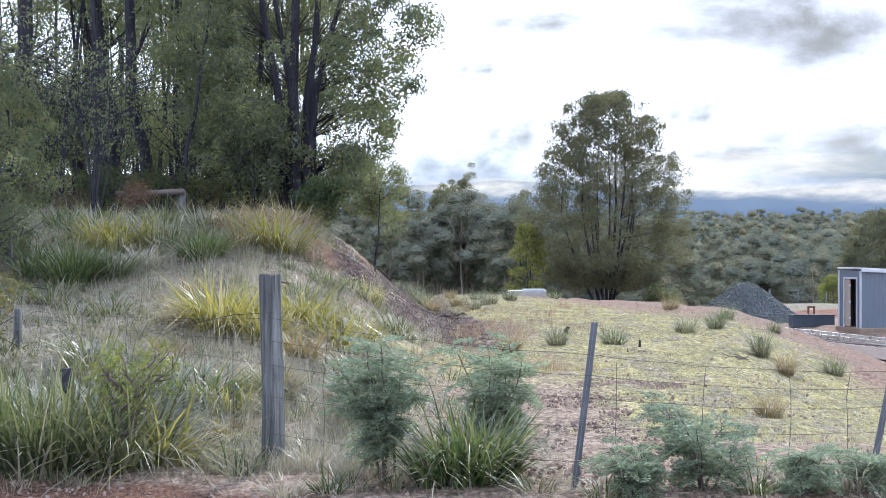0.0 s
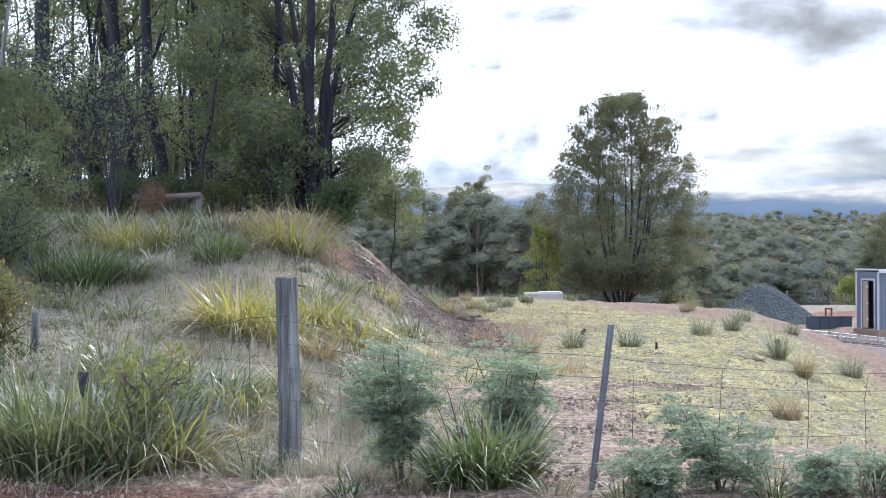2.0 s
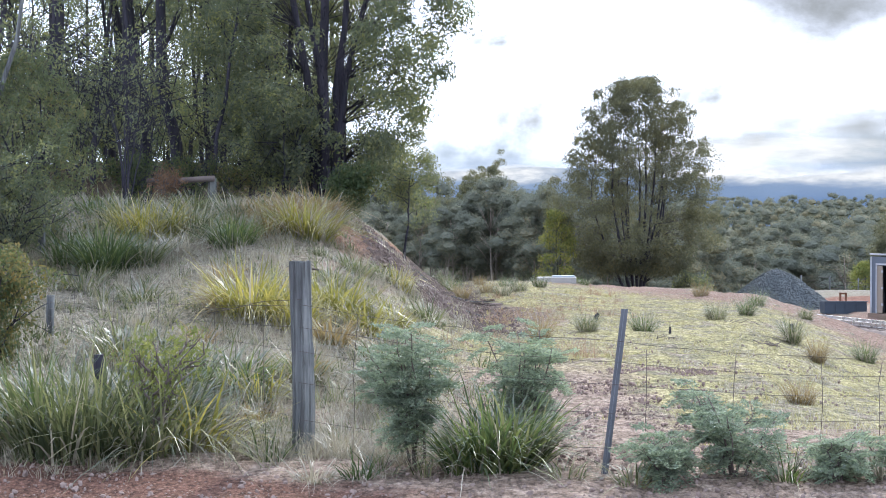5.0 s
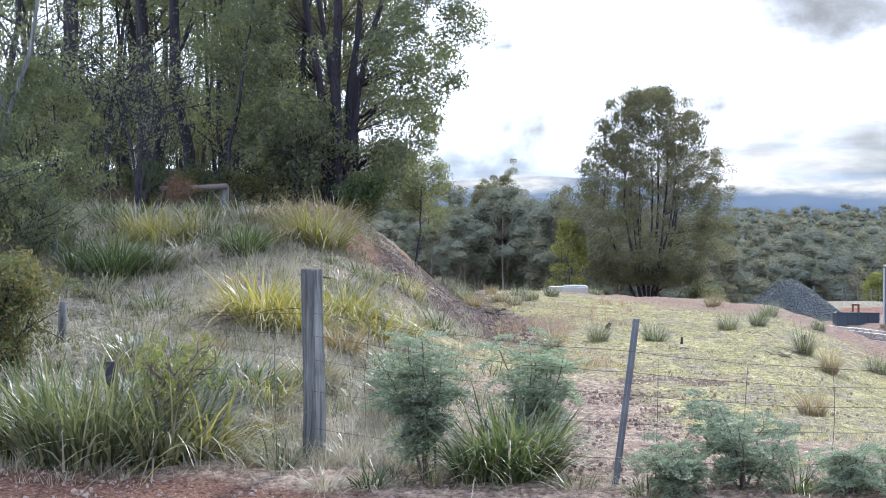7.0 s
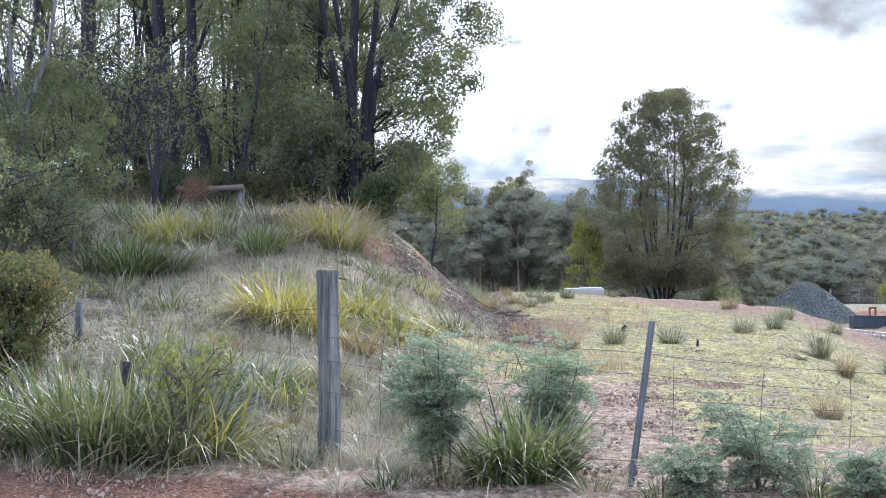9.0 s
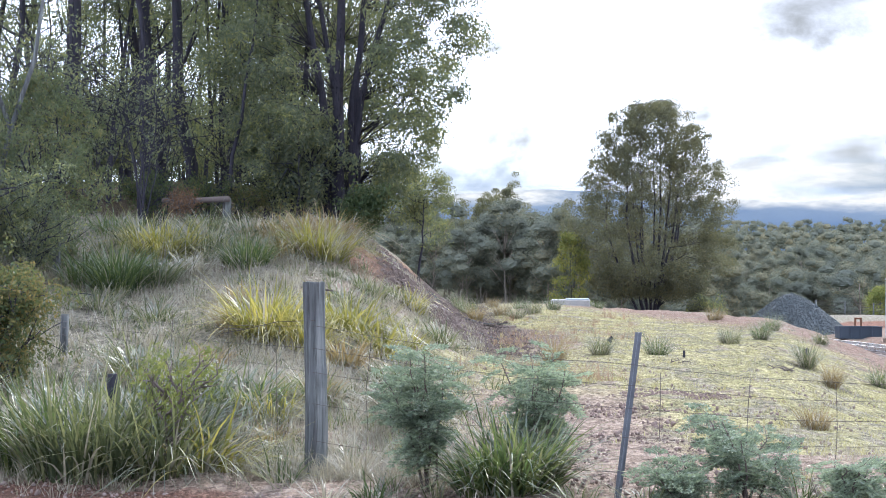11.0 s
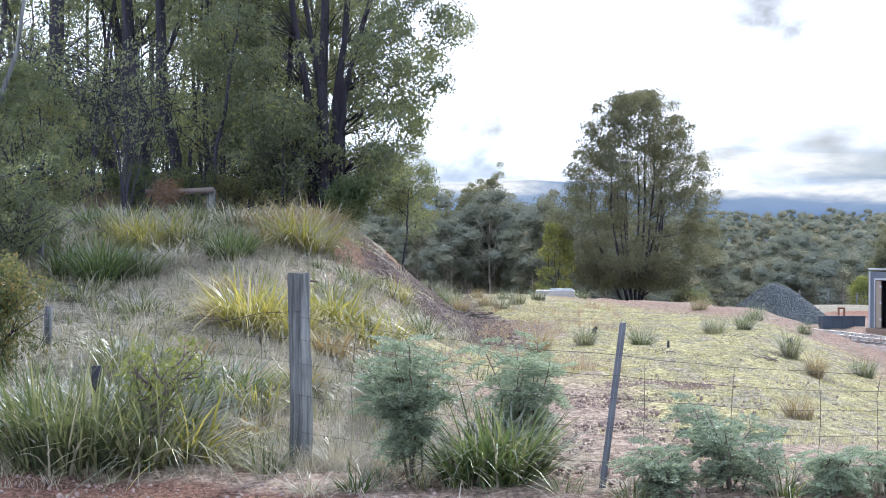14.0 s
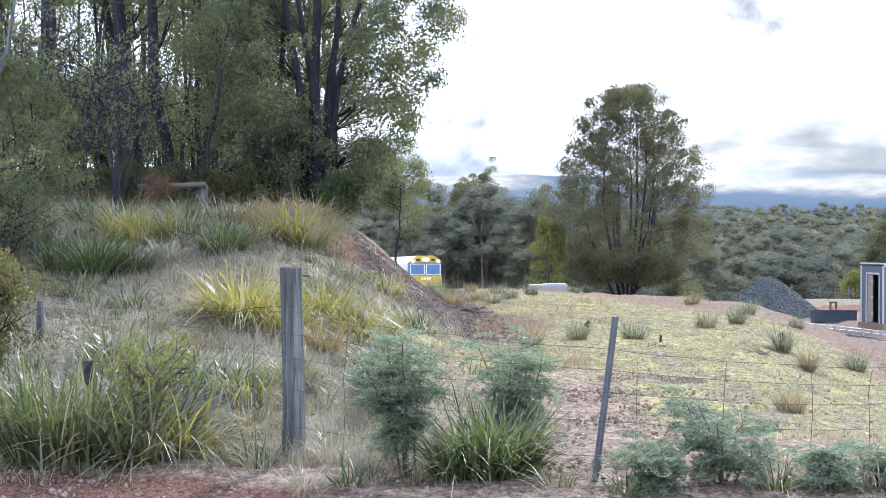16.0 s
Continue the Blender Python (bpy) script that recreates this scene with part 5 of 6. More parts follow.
# ---- sedge tussocks ----
T_GREEN = "arching green sedge tussock with dry tips"
T_GOLD = "sunlit yellow-green sedge tussock on the bank"
T_DEEP = "dense deep-green sedge tussock on the bank"
T_DEAD = "brown half-dead tussock on the bank"
M_BRACKEN = mat_leaf("brown_dead_fronds", (0.055, 0.043, 0.03), (0.19, 0.145, 0.08), (0.42, 0.33, 0.17), (0.42, 0.32, 0.12), 0.4, 0.3, 2.5)
T_DRY = "pale dry straw tussock on the bank"
T_TUFT = "upright straw and green grass tuft in the paddock"
TUSSOCKS = [
    # x, y, radius, height, blades, material, label, dead, spread, droop
    (-2.85, 9.80, 0.85, 0.86, 820, M_SEDGE, T_GREEN, 0.06, 0.5, 0.28),
    (-2.30, 9.80, 0.60, 0.80, 540, M_SEDGE, T_GREEN, 0.2, 0.95, 0.42),
    (-3.30, 10.1, 0.70, 0.85, 440, M_SEDGE_DEEP, T_DEEP, 0.1, 0.5, 0.3),
    (-2.55, 10.4, 0.70, 0.85, 520, M_SEDGE, T_GREEN, 0.12, 0.6, 0.35),
    (-2.6, 12.3, 0.55, 0.60, 360, M_SEDGE, T_GREEN, 0.3, 0.9, 0.5),
    (0.17, 9.35, 0.48, 0.66, 620, M_SEDGE_DEEP, T_DEEP, 0.12, 0.75, 0.34),
    (0.30, 9.45, 0.40, 0.60, 320, M_SEDGE, T_GREEN, 0.1, 0.6, 0.3),
    (-2.02, 9.9, 0.42, 0.66, 260, M_SEDGE_GOLD, T_GOLD, 0.2, 1.3, 0.42),
    (-0.02, 9.30, 0.34, 0.50, 380, M_SEDGE_DEEP, T_GREEN, 0.15, 0.8, 0.4),
    (-3.95, 9.9, 0.5, 0.75, 420, M_SEDGE, T_GREEN, 0.2, 0.7, 0.45),
    (-1.55, 12.6, 0.4, 0.45, 260, M_SEDGE, T_GREEN, 0.4, 0.8, 0.5),
    (-2.15, 12.1, 0.55, 0.58, 520, M_SEDGE_DEEP, T_GREEN, 0.2, 0.8, 0.5),
    (-0.85, 12.9, 0.4, 0.40, 240, M_SEDGE, T_GREEN, 0.35, 0.8, 0.5),
    (-3.4, 13.2, 0.5, 0.5, 320, M_SEDGE, T_GREEN, 0.3, 0.9, 0.5),
    # the golden row across the middle of the bank
    (-2.42, 14.9, 0.62, 0.66, 780, M_SEDGE_GOLD, T_GOLD, 0.08, 0.75, 0.45),
    (-1.98, 14.8, 0.5, 0.52, 520, M_SEDGE_GOLD, T_GOLD, 0.15, 0.8, 0.5),
    (-1.62, 16.0, 0.62, 0.60, 640, M_SEDGE_GOLD, T_GOLD, 0.1, 0.8, 0.5),
    (-1.20, 15.6, 0.45, 0.46, 420, M_SEDGE_GOLD, T_GOLD, 0.15, 0.8, 0.5),
    (-1.52, 14.4, 0.42, 0.42, 360, M_BRACKEN, T_DEAD, 0.2, 0.8, 0.5),
    (-0.95, 16.6, 0.4, 0.38, 280, M_SEDGE_GOLD, T_GOLD, 0.3, 0.8, 0.5),
    (-2.75, 15.1, 0.4, 0.42, 300, M_BRACKEN, T_DEAD, 0.2, 0.9, 0.6),
    (-0.9, 14.0, 0.4, 0.40, 280, M_SEDGE, T_GREEN, 0.25, 0.8, 0.5),
    (-0.35, 13.2, 0.35, 0.34, 240, M_SEDGE, T_GREEN, 0.3, 0.8, 0.5),
    # the crest of the bank
    (-4.72, 17.4, 0.62, 0.62, 980, M_SEDGE_DEEP, T_DEEP, 0.04, 0.6, 0.38),
    (-4.30, 17.7, 0.42, 0.50, 420, M_SEDGE, T_GREEN, 0.15, 0.7, 0.45),
    (-5.35, 17.9, 0.5, 0.48, 380, M_SEDGE_DEEP, T_DEEP, 0.2, 0.7, 0.4),
    (-4.78, 19.9, 0.85, 0.70, 880, M_SEDGE_GOLD, T_GOLD, 0.18, 0.85, 0.55),
    (-4.20, 20.2, 0.7, 0.62, 640, M_SEDGE, T_GREEN, 0.25, 0.85, 0.55),
    (-4.05, 18.5, 0.5, 0.42, 360, M_STRAW, T_DRY, 0.2, 0.9, 0.55),
    (-3.32, 18.9, 0.5, 0.54, 560, M_SEDGE_DEEP, T_GREEN, 0.1, 0.65, 0.4),
    (-3.62, 19.3, 0.4, 0.42, 320, M_SEDGE, T_GREEN, 0.3, 0.8, 0.5),
    (-2.95, 19.7, 0.55, 0.50, 420, M_BRACKEN, T_DEAD, 0.35, 0.95, 0.6),
    (-2.46, 19.9, 0.75, 0.70, 800, M_SEDGE_GOLD, T_GOLD, 0.3, 0.85, 0.5),
    (-2.72, 20.8, 0.6, 0.62, 460, M_BRACKEN, T_DEAD, 0.3, 0.9, 0.55),
    (-3.3, 21.6, 0.6, 0.56, 400, M_BRACKEN, T_DEAD, 0.3, 0.9, 0.6),
    (-3.8, 21.8, 0.6, 0.52, 380, M_SEDGE, T_GREEN, 0.3, 0.9, 0.5),
    (-4.6, 22.4, 0.6, 0.52, 360, M_SEDGE, T_GREEN, 0.3, 0.9, 0.5),
    (-5.4, 21.0, 0.6, 0.55, 400, M_SEDGE, T_GREEN, 0.3, 0.8, 0.5),
    (-6.0, 21.8, 0.6, 0.55, 340, M_SEDGE_DEEP, T_DEEP, 0.3, 0.8, 0.5),
    (-2.5, 22.6, 0.6, 0.56, 380, M_BRACKEN, T_DEAD, 0.3, 0.9, 0.6),
    (-1.62, 18.8, 0.42, 0.34, 380, M_SEDGE, T_GREEN, 0.25, 0.8, 0.5),
    (-1.10, 19.9, 0.36, 0.27, 300, M_SEDGE_GOLD, T_GOLD, 0.3, 0.8, 0.5),
    (-1.85, 17.4, 0.4, 0.36, 240, M_SEDGE, T_GREEN, 0.4, 0.8, 0.5),
    (-3.05, 16.6, 0.4, 0.34, 240, M_BRACKEN, T_DEAD, 0.4, 0.9, 0.6),
    (-0.62, 18.2, 0.4, 0.36, 240, M_SEDGE, T_GREEN, 0.4, 0.8, 0.5),
]
for i, (x, y, r, h, n, mt, lb, dd, sp, dr) in enumerate(TUSSOCKS):
    g = 1.12
    tussock(x, y, r * g, h * (1.32 if y > 17 else 1.3 if y > 13 else 1.12), n, mt, lb, 200 + i, dd, sp, dr, 0.023 if y < 11 else 0.019)
# a scatter of smaller tussocks between the large ones
_rng = np.random.default_rng(77)
for _i in range(20):
    _y = 11.0 + 12.5 * _rng.uniform()
    _x = -0.4 - (0.30 * _y - 0.4) * _rng.uniform()
    _m, _l = ((M_SEDGE, T_GREEN), (M_SEDGE_GOLD, T_GOLD), (M_SEDGE, T_GREEN), (M_BRACKEN, T_DEAD))[_i % 4]
    if _y > 20.5 and _x > -2.2:
        continue
    tussock(_x, _y, _rng.uniform(0.28, 0.5), _rng.uniform(0.3, 0.55), 230, _m, _l, 600 + _i, 0.3, 0.8, 0.5, 0.015)
TUFTS = [(1.78, 21.3, 0.30, 0.42), (2.72, 21.8, 0.36, 0.40), (5.0, 19.9, 0.22, 0.40), (5.2, 22.3, 0.26, 0.62), (6.3, 22.0, 0.34, 0.45), (0.95, 19.0, 0.2, 0.55),
         (4.7, 26.5, 0.4, 0.4), (6.4, 31.0, 0.45, 0.45), (6.0, 36.0, 0.4, 0.5), (7.3, 30.0, 0.3, 0.35), (1.0, 40.0, 0.5, 0.4), (0.2, 42.0, 0.4, 0.35), (1.25, 37.0, 0.5, 0.5), (2.0, 40.5, 0.45, 0.42), (0.4, 36.0, 0.45, 0.42), (0.75, 34.0, 0.4, 0.4), (-0.5, 36.0, 0.42, 0.5), (-0.25, 33.0, 0.36, 0.42), (-0.75, 38.0, 0.42, 0.6), (3.5, 43.0, 0.35, 0.35),
         (3.2, 13.4, 0.28, 0.28), (6.9, 20.3, 0.3, 0.4), (5.5, 27.5, 0.3, 0.45)]
for i, (x, y, r, h) in enumerate(TUFTS):
    tussock(x, y, r * 0.9, h * 1.3, 620, (M_SEDGE, M_SEDGE_DEEP, M_BRACKEN)[i % 3], T_TUFT, 300 + i, 0.4, 0.6, 0.4, 0.0055)


# ---- wattle seedlings ----
def wattle(x, y, height, seed, stems, label, spread=0.3):
    """Ferny wattle: thin stems with feathery double-divided fronds."""
    rng = np.random.default_rng(seed)
    top = holder("wattle_sapling", x, y, zat(x, y), label, "sapling", "wattle saplings")
    P, D, L = [], [], []
    for s in range(stems):
        tb = Tubes(5)
        a = rng.uniform(0, 6.28)
        out = np.array([math.cos(a), math.sin(a), 0]) * spread * rng.uniform(0.2, 1)
        h = height * rng.uniform(0.65, 1.0)
        pts = [np.array([math.cos(a), math.sin(a), 0]) * 0.04 + out * h * t ** 1.4 + np.array([0, 0, h * t - 0.05]) + rng.normal(0, 0.012, 3) for t in np.linspace(0, 1, 9)]
        tb.add(pts, list(np.linspace(0.011, 0.003, 9)))
        for t in np.linspace(0.3, 1.0, 5 + int(10 * height)):
            i = min(7, int(t * 8))
            base = pts[i] + (pts[i + 1] - pts[i]) * (t * 8 - i)
            for _ in range(1 + int(rng.uniform() < 0.6)):
                b = rng.uniform(0, 6.28)
                fd = np.array([math.cos(b), math.sin(b), rng.uniform(-0.35, 0.9)])
                fd /= np.linalg.norm(fd)
                fl = rng.uniform(0.13, 0.25)
                side = np.cross(fd, [0, 0, 1])
                side /= np.linalg.norm(side)
                tb.add([base, base + fd * fl * 0.6 + np.array([0, 0, -0.01]), base + fd * fl + np.array([0, 0, -0.04])], [0.002, 0.0015, 0.001], 3)
                for q in np.linspace(0.15, 1, 8):
                    for sg in (-1, 1):
                        pb = base + fd * fl * q - np.array([0, 0, 0.07 * q * q])
                        pd = side * sg + fd * 0.45
                        pl = 0.075 * (1.1 - 0.6 * q)
                        for w in (0.2, 0.45, 0.7, 0.95):
                            for sg2 in (-1, 1):
                                P.append(pb + pd * pl * w)
                                D.append(fd * sg2 * 0.8 + pd * 0.5 + rng.normal(0, 0.25, 3))
                                L.append(0.025 * rng.uniform(0.7, 1.3))
        tb.link("stem", M_TWIG, top)
    L = np.array(L)
    leaf_mesh("fronds", np.array(P), np.array(D), L, L * 0.45, M_WATTLE, top, rng)


wattle(-0.40, 9.55, 1.12, 401, 6, "feathery blue-green wattle sapling growing through the fence", 0.46)
wattle(0.38, 10.2, 1.08, 402, 7, "feathery blue-green wattle sapling growing through the fence", 0.35)
wattle(1.75, 9.1, 0.62, 403, 7, "low bushy wattle seedling beside the fence", 0.7)
wattle(1.3, 8.85, 0.36, 404, 5, "low bushy wattle seedling beside the fence", 0.6)
wattle(2.35, 8.9, 0.34, 405, 5, "low bushy wattle seedling beside the fence", 0.7)
wattle(2.8, 9.0, 0.28, 407, 4, "low bushy wattle seedling beside the fence", 0.7)
wattle(-0.75, 11.5, 0.7, 406, 3, "feathery blue-green wattle sapling growing through the fence", 0.3)


# ---- grass, stones and litter ----
def scatter_blades(name, n, region, density, height, width, material, label, seed, lean=0.5, droop=0.3, segs=2):
    rng = np.random.default_rng(seed)
    x0, x1, y0, y1 = region
    xs, ys = rng.uniform(0, 1, n), rng.uniform(0, 1, n)
    Y = y0 + (y1 - y0) * ys ** 1.5
    u0, u1 = x0, x1
    X = (u0 + (u1 - u0) * xs) * (Y + 0.5)
    keep = rng.uniform(0, 1, n) < density(X, Y)
    X, Y = X[keep], Y[keep]
    m = len(X)
    roots = np.stack([X, Y, land(X, Y) - 0.02], 1)
    a = rng.uniform(0, 6.28, m)
    ln = np.abs(rng.normal(0, lean, m))
    heads = np.stack([np.cos(a) * ln, np.sin(a) * ln, np.ones(m)], 1)
    ob = blades_mesh(name, roots, heads, height * rng.uniform(0.4, 1.3, m), width * rng.uniform(0.6, 1.3, m) * (0.6 + Y / 30), droop * rng.uniform(0, 1.6, m), material, None, segs, rng)
    tagged(ob, label, "grass", kind="stuff")


def patchy(scale, lo, hi, seed):
    """A smooth patchy density between 0 and 1, made of waves."""
    r = np.random.default_rng(seed)
    k = r.normal(0, scale, (10, 2))
    ph = r.uniform(0, 6.28, 10)

    def fn(x, y):
        s = sum(np.sin(k[i, 0] * x + k[i, 1] * y + ph[i]) for i in range(10)) / 4.5
        return np.clip((s - lo) / (hi - lo), 0, 1)
    return fn


p1, p2, p3 = patchy(2.2, -0.4, 0.5, 1), patchy(1.5, -0.2, 0.6, 2), patchy(3.0, -0.3, 0.6, 3)
def open_turf(x, y):
    """How far grass grows: not on the worn strip, nor on the railway flat."""
    strip = sstep(1.15, 0.6, np.abs(x - 1.05 - 0.05 * (y - 12))) * sstep(17.5, 14.5, y)
    return (1 - 0.9 * strip) * (1 - 0.85 * sstep(1.8, 3.2, x - 0.17 * y) * sstep(16, 22, y))


bankm = lambda x, y: sstep(0.6, -1.0, x + 0.03 * (y - 10)) * (1 - 0.92 * sstep(-2.2, -1.75, x + 0.02 * (y - 24)) * sstep(19.4, 21.0, y))
scatter_blades("dry_grass", 60000, (-0.40, 0.10, 9.6, 24.5), lambda x, y: p1(x, y) * bankm(x, y), 0.26, 0.0045, M_STRAW, "fine dry straw-coloured grass covering the bank", 51, 0.6, 0.4, 3)
scatter_blades("short_grass", 90000, (-0.02, 0.36, 10.0, 46), lambda x, y: (0.25 + 0.75 * p2(x, y)) * open_turf(x, y) * (1 - bankm(x, y)) * sstep(17.6, 15.6, x + 0.3 * y), 0.06, 0.006, M_TURF, "short yellow-green paddock grass", 52, 0.7, 0.3, 2)
scatter_blades("verge_grass", 15000, (-0.36, 0.36, 9.0, 12.5), lambda x, y: p3(x, y) * open_turf(x, y), 0.16, 0.0035, M_STRAW, "sparse dry grass along the fence line", 53, 0.6, 0.4, 3)


def clumped_grass(name, n, per, umin, umax, y0, y1, where, height, material, label, seed, spread=0.10, width=0.006):
    """Small tufts strewn unevenly, joined."""
    rng = np.random.default_rng(seed)
    Y = y0 + (y1 - y0) * rng.uniform(0, 1, n) ** 1.4
    X = rng.uniform(umin, umax, n) * Y
    keep = rng.uniform(0, 1, n) < where(X, Y)
    X, Y = np.repeat(X[keep], per), np.repeat(Y[keep], per)
    m = len(X)
    sz = np.repeat(rng.uniform(0.5, 1.35, m // per), per)
    a = rng.uniform(0, 6.28, m)
    r = spread * np.abs(rng.normal(0, 0.6, m)) * sz
    X, Y = X + np.cos(a) * r, Y + np.sin(a) * r
    roots = np.stack([X, Y, land(X, Y) - 0.02], 1)
    b = a + rng.normal(0, 0.6, m)
    ln = np.abs(rng.normal(0, 0.45, m)) + r * 2
    heads = np.stack([np.cos(b) * ln, np.sin(b) * ln, np.ones(m)], 1)
    ob = blades_mesh(name, roots, heads, height * sz * rng.uniform(0.5, 1.2, m), width * rng.uniform(0.6, 1.3, m) * (0.6 + Y / 28), 0.4 * rng.uniform(0, 1.8, m), material, None, 3, rng)
    tagged(ob, label, "grass", kind="stuff")


onbank = lambda x, y: bankm(x, y) * sstep(8.8, 10.5, y)
infield = lambda x, y: open_turf(x, y) * (1 - bankm(x, y)) * sstep(17.6, 15.6, x + 0.3 * y)
clumped_grass("dry_grass", 1300, 26, -0.36, 0.02, 9.2, 25, onbank, 0.24, M_STRAW, "tufts of dry straw-coloured grass on the bank", 54)
clumped_grass("green_grass", 760, 22, -0.36, 0.02, 9.2, 25, onbank, 0.22, M_SEDGE, "small green tufts on the bank", 55, 0.10, 0.009)
clumped_grass("dry_grass", 700, 14, -0.02, 0.36, 9.4, 46, infield, 0.10, M_STRAW, "tufts of dry straw-coloured grass in the paddock", 56, 0.08)
clumped_grass("green_grass", 900, 14, -0.02, 0.36, 9.4, 46, infield, 0.09, M_TURF, "small yellow-green tufts in the paddock", 57, 0.10)
rusty = mat_leaf("rust_brown_grass", (0.12, 0.085, 0.06), (0.27, 0.19, 0.14), (0.45, 0.34, 0.25), (0.45, 0.3, 0.18), 0.4, 0.3, 1.2)
clumped_grass("rust_grass", 420, 18, -0.05, 0.12, 17, 40, lambda x, y: sstep(0.5, 1.0, p2(x, y)) * sstep(-0.6, 0.6, x), 0.30, rusty, "rust-brown dry grass below the bank", 58, 0.14, 0.004)


def ground_litter():
    rng = np.random.default_rng(77)
    pl, sz = [], []
    for _ in range(5200):
        y = 8.3 + 13 * rng.uniform() ** 1.8
        x = rng.uniform(-0.36, 0.36) * y
        if x < -1.2 and y > 10.2:
            continue
        pl.append((x, y, zat(x, y) + 0.005))
        sz.append(0.005 + 0.02 * rng.uniform() ** 3)
    ob = stones("pebbles", np.array(pl), sz, M_RUBBLE, None, 6)
    tagged(ob, "small reddish stones strewn over bare soil", "pebbles", kind="stuff")


ground_litter()


def soil_clods():
    rng = np.random.default_rng(91)
    pl, sz = [], []
    for _ in range(3600):
        t = rng.uniform()
        if t < 0.22:
            x = rng.uniform(1.55, 2.75)
            y = 15.6 + rng.normal(0, 0.22) - 0.15 * (x - 2)
        else:
            y = rng.uniform(9.6, 15.5)
            x = 1.15 + 0.05 * (y - 12) + rng.normal(0, 0.6)
        pl.append((x, y, zat(x, y) + 0.01))
        sz.append(0.004 + 0.024 * rng.uniform() ** 4)
    ob = stones("soil_clods", np.array(pl), sz, mat_solid("dark_soil_clods", (0.19, 0.14, 0.125), 0.95, 0, 0.6, 5.0, 0.5), None, 12)
    tagged(ob, "dark clods of turned soil in the paddock", "soil clods", kind="stuff")


soil_clods()


def cut_rubble():
    rng = np.random.default_rng(93)
    pl, sz = [], []
    for _ in range(3600):
        y = rng.uniform(20.2, 32.0)
        x = rng.uniform(-1.9 if y < 23 else -2.4, 0.9) - 0.05 * (y - 24)
        pl.append((x, y, zat(x, y) + 0.005))
        sz.append(0.010 + 0.06 * rng.uniform() ** 4)
    ob = stones("bank_rubble", np.array(pl), sz, mat_solid("grey_brown_rubble", (0.12, 0.092, 0.083), 0.95, 0, 0.6, 5.0, 0.5), None, 14)
    tagged(ob, "grey-brown stones and clods on the cut bank", "rubble", kind="stuff")
    for i in range(26):
        y = rng.uniform(23.5, 31.5)
        x = rng.uniform(-2.1, 0.8) - 0.05 * (y - 24)
        stick = holder("fallen_stick", x, y, zat(x, y), "grey fallen stick on the cut bank", "stick", "fallen sticks", rng.uniform(0, 360))
        ln = rng.uniform(0.25, 0.9)
        tb = Tubes(5)
        z1, z2 = [zat(x + math.cos(stick.rotation_euler.z) * d, y + math.sin(stick.rotation_euler.z) * d) - zat(x, y) + 0.02 for d in (-ln / 2, ln / 2)]
        tb.add([(-ln / 2, 0, z1), (0, rng.normal(0, 0.03), 0.03), (ln / 2, 0, z2)], [0.018, 0.015, 0.008])
        tb.link("wood", M_TWIG if i % 2 else M_WOOD, stick)


cut_rubble()
for _i, (_x, _y, _h) in enumerate([(1.05, 8.85, 0.3), (2.05, 8.95, 0.34), (2.7, 9.0, 0.4), (2.45, 9.3, 0.3), (-0.75, 9.0, 0.28), (-1.05, 8.9, 0.3), (0.62, 9.0, 0.26), (-1.45, 9.6, 0.4), (-0.95, 9.8, 0.5)]):
    tussock(_x, _y, 0.24, _h, 130, (M_SEDGE, M_SEDGE_DEEP, M_STRAW)[_i % 3], "small grass tuft at the foot of the fence", 500 + _i, 0.3, 0.9, 0.45, 0.010)


def stump(x, y, h, r, seed):
    rng = np.random.default_rng(seed)
    top = holder("stump", x, y, zat(x, y), "small dark weathered wooden stump", "stump", "stumps")
    tb = Tubes(8)
    tb.add([(0, 0, -0.05), (0.01, 0, h * 0.5), (rng.normal(0, 0.03), 0, h)], [r * 1.3, r, r * 0.75])
    tb.link("wood", M_BARK, top, False)


stump(3.05, 21.2, 0.14, 0.02, 1)
stump(-2.93, 10.6, 0.62, 0.05, 2)
stump(2.2, 24.5, 0.12, 0.04, 3)
stump(5.6, 24.0, 0.2, 0.04, 4)


def brush_heap(x, y, size, seed, count=14):
    rng = np.random.default_rng(seed)
    top = holder("brush_heap", x, y, zat(x, y), "small heap of dark dead branches in the grass", "dead branches", "dead branches")
    for _ in range(count):
        a = rng.uniform(0, 6.28)
        d = np.array([math.cos(a), math.sin(a) * 0.6, rng.uniform(0, 0.45)])
        p = rng.normal(0, size * 0.28, 3) * np.array([1.4, 1, 0])
        ln = size * rng.uniform(0.3, 0.8)
        q = p - d * ln * 0.5
        q[2] = 0.0
        tb = Tubes(5)
        tb.add([q, q + d * ln * 0.5 + rng.normal(0, 0.02, 3), q + d * ln], [0.02 * size, 0.016 * size, 0.008 * size])
        tb.link("branch", M_TWIG, top)


brush_heap(4.35, 20.2, 0.38, 1, 18)
brush_heap(4.9, 25.0, 0.42, 2, 18)
brush_heap(2.9, 20.6, 0.35, 3, 6)
brush_heap(-2.35, 15.8, 0.5, 4, 10)


for _i in range(7):
    brush_heap(-1.0 + 0.33 * _i, 30.5 - 0.8 * _i, 0.32, 20 + _i, 14)


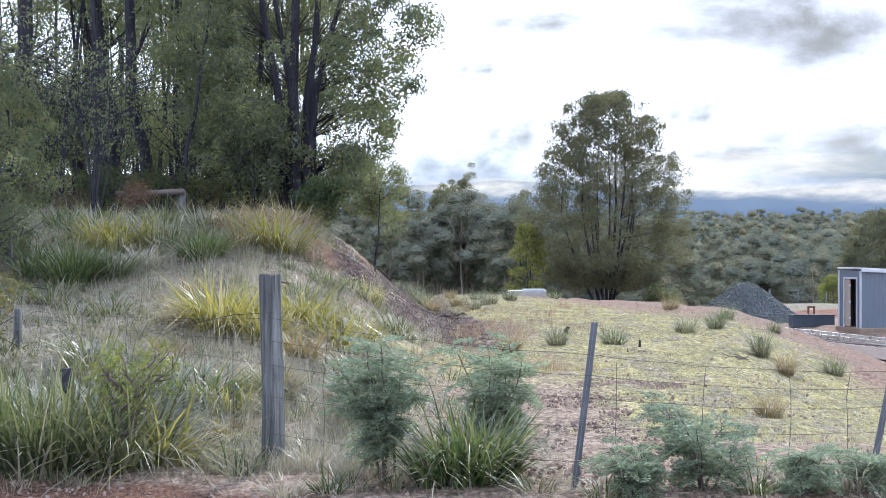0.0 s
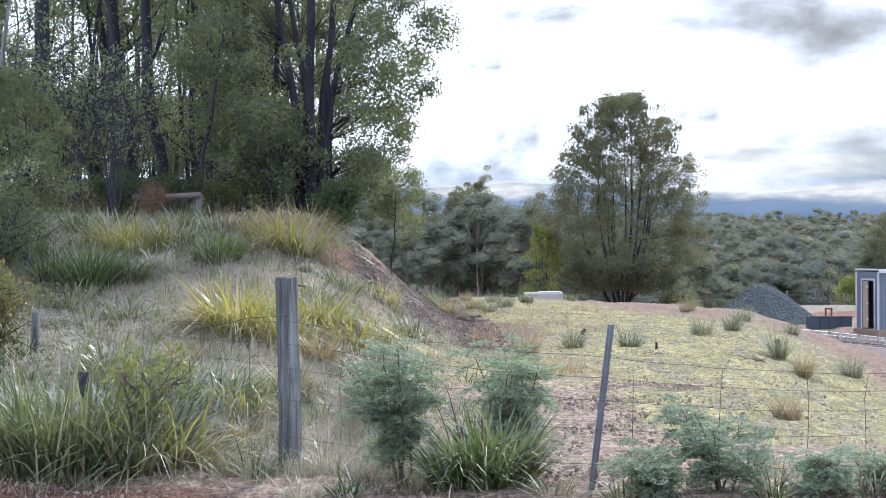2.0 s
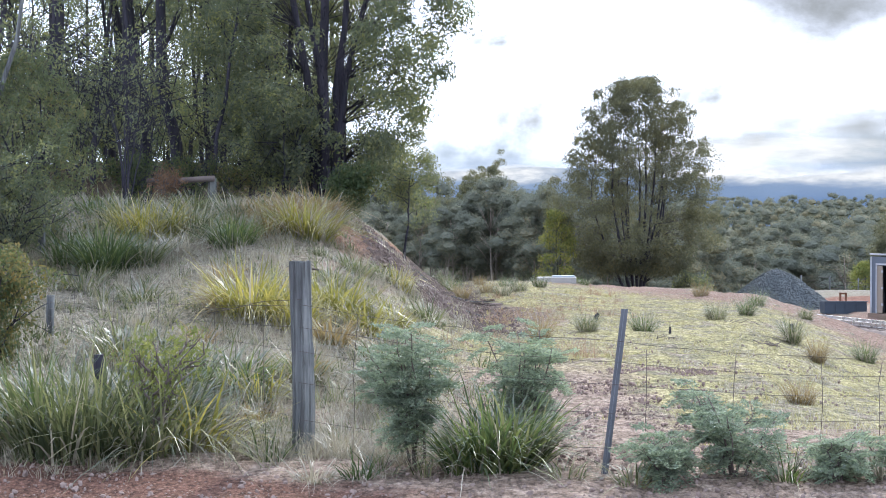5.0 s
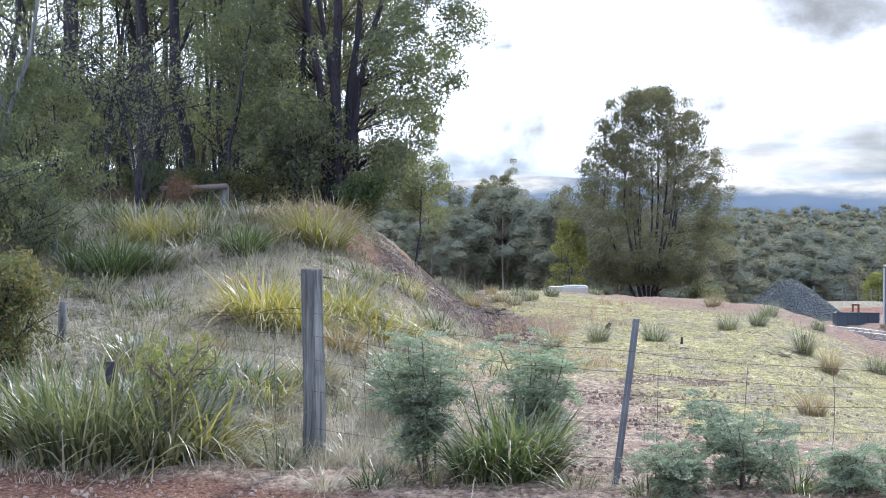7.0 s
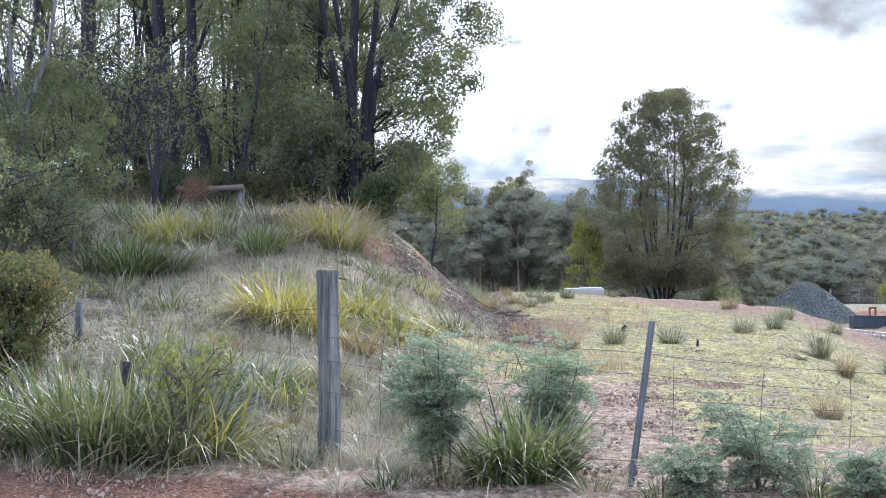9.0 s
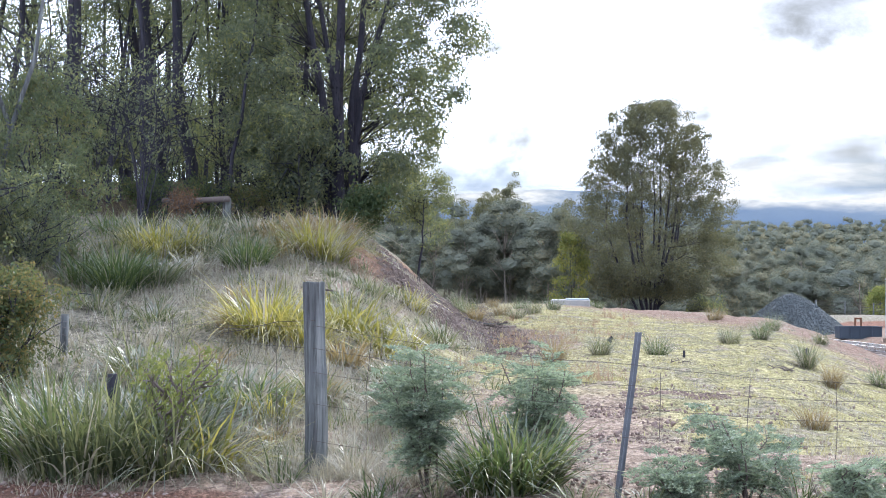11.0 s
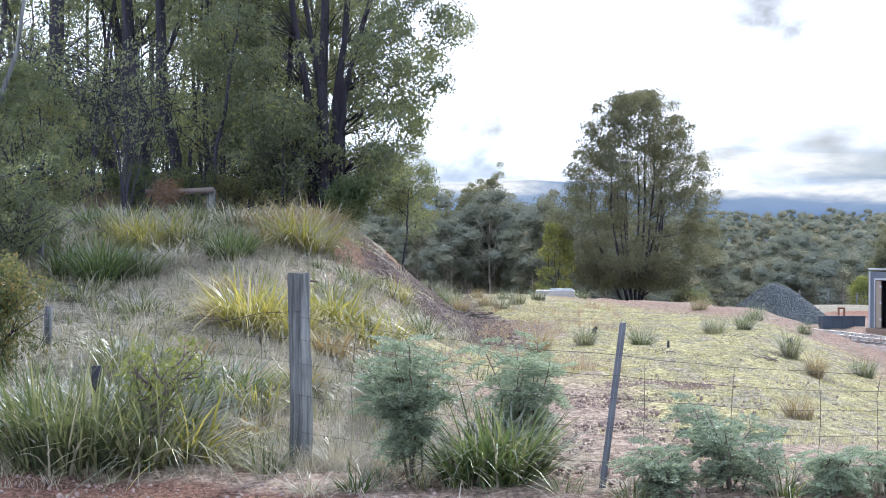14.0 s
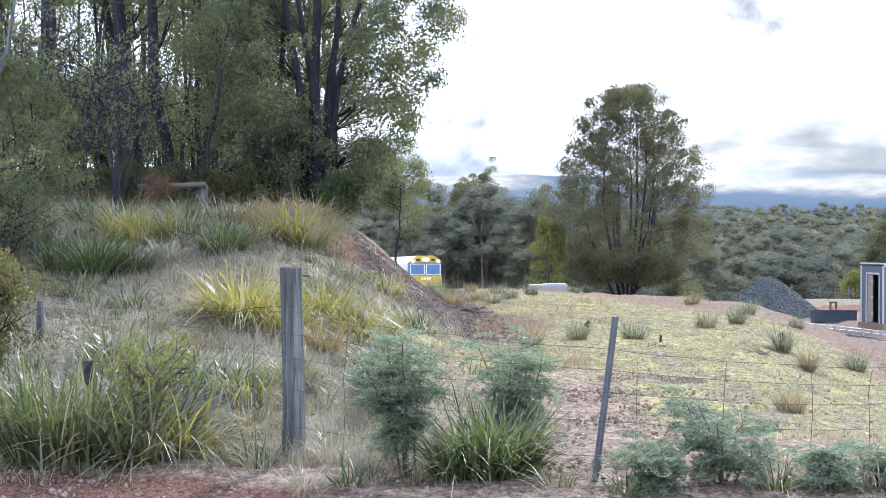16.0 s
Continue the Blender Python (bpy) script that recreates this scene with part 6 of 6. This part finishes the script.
tree("shrub", "leafy yellow-green shrub growing out of the sedge", tree_data(27, 0.80, 0.008, 4, 0.35, 0.3, 5, 1, 16, 0.05, 0.10, 0.22, 0.9, 0.05, None, 1), M_FRESH, M_TWIG, -2.3, 9.75, zat(-2.3, 9.75), "shrub", "", 0.32)
tree("shrub", "small bronze shrub beside the timber rail", tree_data(28, 0.45, 0.010, 4, 0.15, 0.28, 6, 1, 18, 0.05, 0.11, 0.25, 0.9, 0.05, None, 1), mat_leaf("bronze_leaves", (0.05, 0.04, 0.03), (0.12, 0.085, 0.06), (0.22, 0.15, 0.10), (0.38, 0.18, 0.08), 0.4, 0.3), M_TWIG, -5.35, 23.6, zat(-5.35, 23.6), "shrub", "", 0.35)


def bank_fence():
    """Grey posts and two strands on the bank below the wood."""
    P = [(-7.3, 18.9), (-6.57, 18.9), (-5.89, 18.5)]
    x0, y0 = P[0]
    z0 = zat(x0, y0)
    top = holder("wire_fence", x0, y0, z0, "old grey post and wire fence at the edge of the wood", "fence")
    for x, y in P:
        z = zat(x, y)
        tb = Tubes(9)
        tb.add([(x - x0, y - y0, z - z0 - 0.15), (x - x0 + 0.01, y - y0, z - z0 + 0.4), (x - x0 + 0.02, y - y0, z - z0 + 0.82)], [0.055, 0.05, 0.045])
        tb.link("post", M_WOOD, top, False)
    for h in (0.35, 0.7):
        tb = Tubes(4)
        tb.add([(x - x0, y - y0 - 0.05, zat(x, y) - z0 + h) for x, y in P], [0.004] * len(P))
        tb.link("wire", M_WIRE, top)


bank_fence()


def pale_limb():
    x, y = -6.75, 18.2
    top = holder("dead_tree", x, y, zat(x, y), "pale dead leaning tree limb", "dead tree")
    tb = Tubes(8)
    tb.add([(0, 0, -0.2), (0.12, 0, 1.0), (0.30, 0, 1.9), (0.62, 0.05, 2.9), (0.75, 0.1, 4.0)], [0.042, 0.038, 0.034, 0.03, 0.02])
    tb.link("trunk", M_WOOD, top)
    tb = Tubes(6)
    tb.add([(0.32, 0, 1.95), (0.1, 0.05, 2.5), (0.05, 0.1, 3.3)], [0.035, 0.028, 0.015])
    tb.link("limb", M_WOOD, top)


pale_limb()


def motions():
    for ob, x, y, z, d in CLOUDS:
        walk(ob, [(t, pose(x + d[0] * t, y, z + d[1] * t)) for t in (0.0, 8.0, 16.0)])
    rows = []
    for t in (0.0, 4.0, 8.0, 12.0, 14.0, 16.0):
        y = 116.6 + 8.07 * (16.0 - t)
        rows.append((t, pose(track_x(y), y, float(track_z(y)), -1.3 if y < 150 else 0, 0, 16.7)))
    walk(LOCO, rows)


motions()
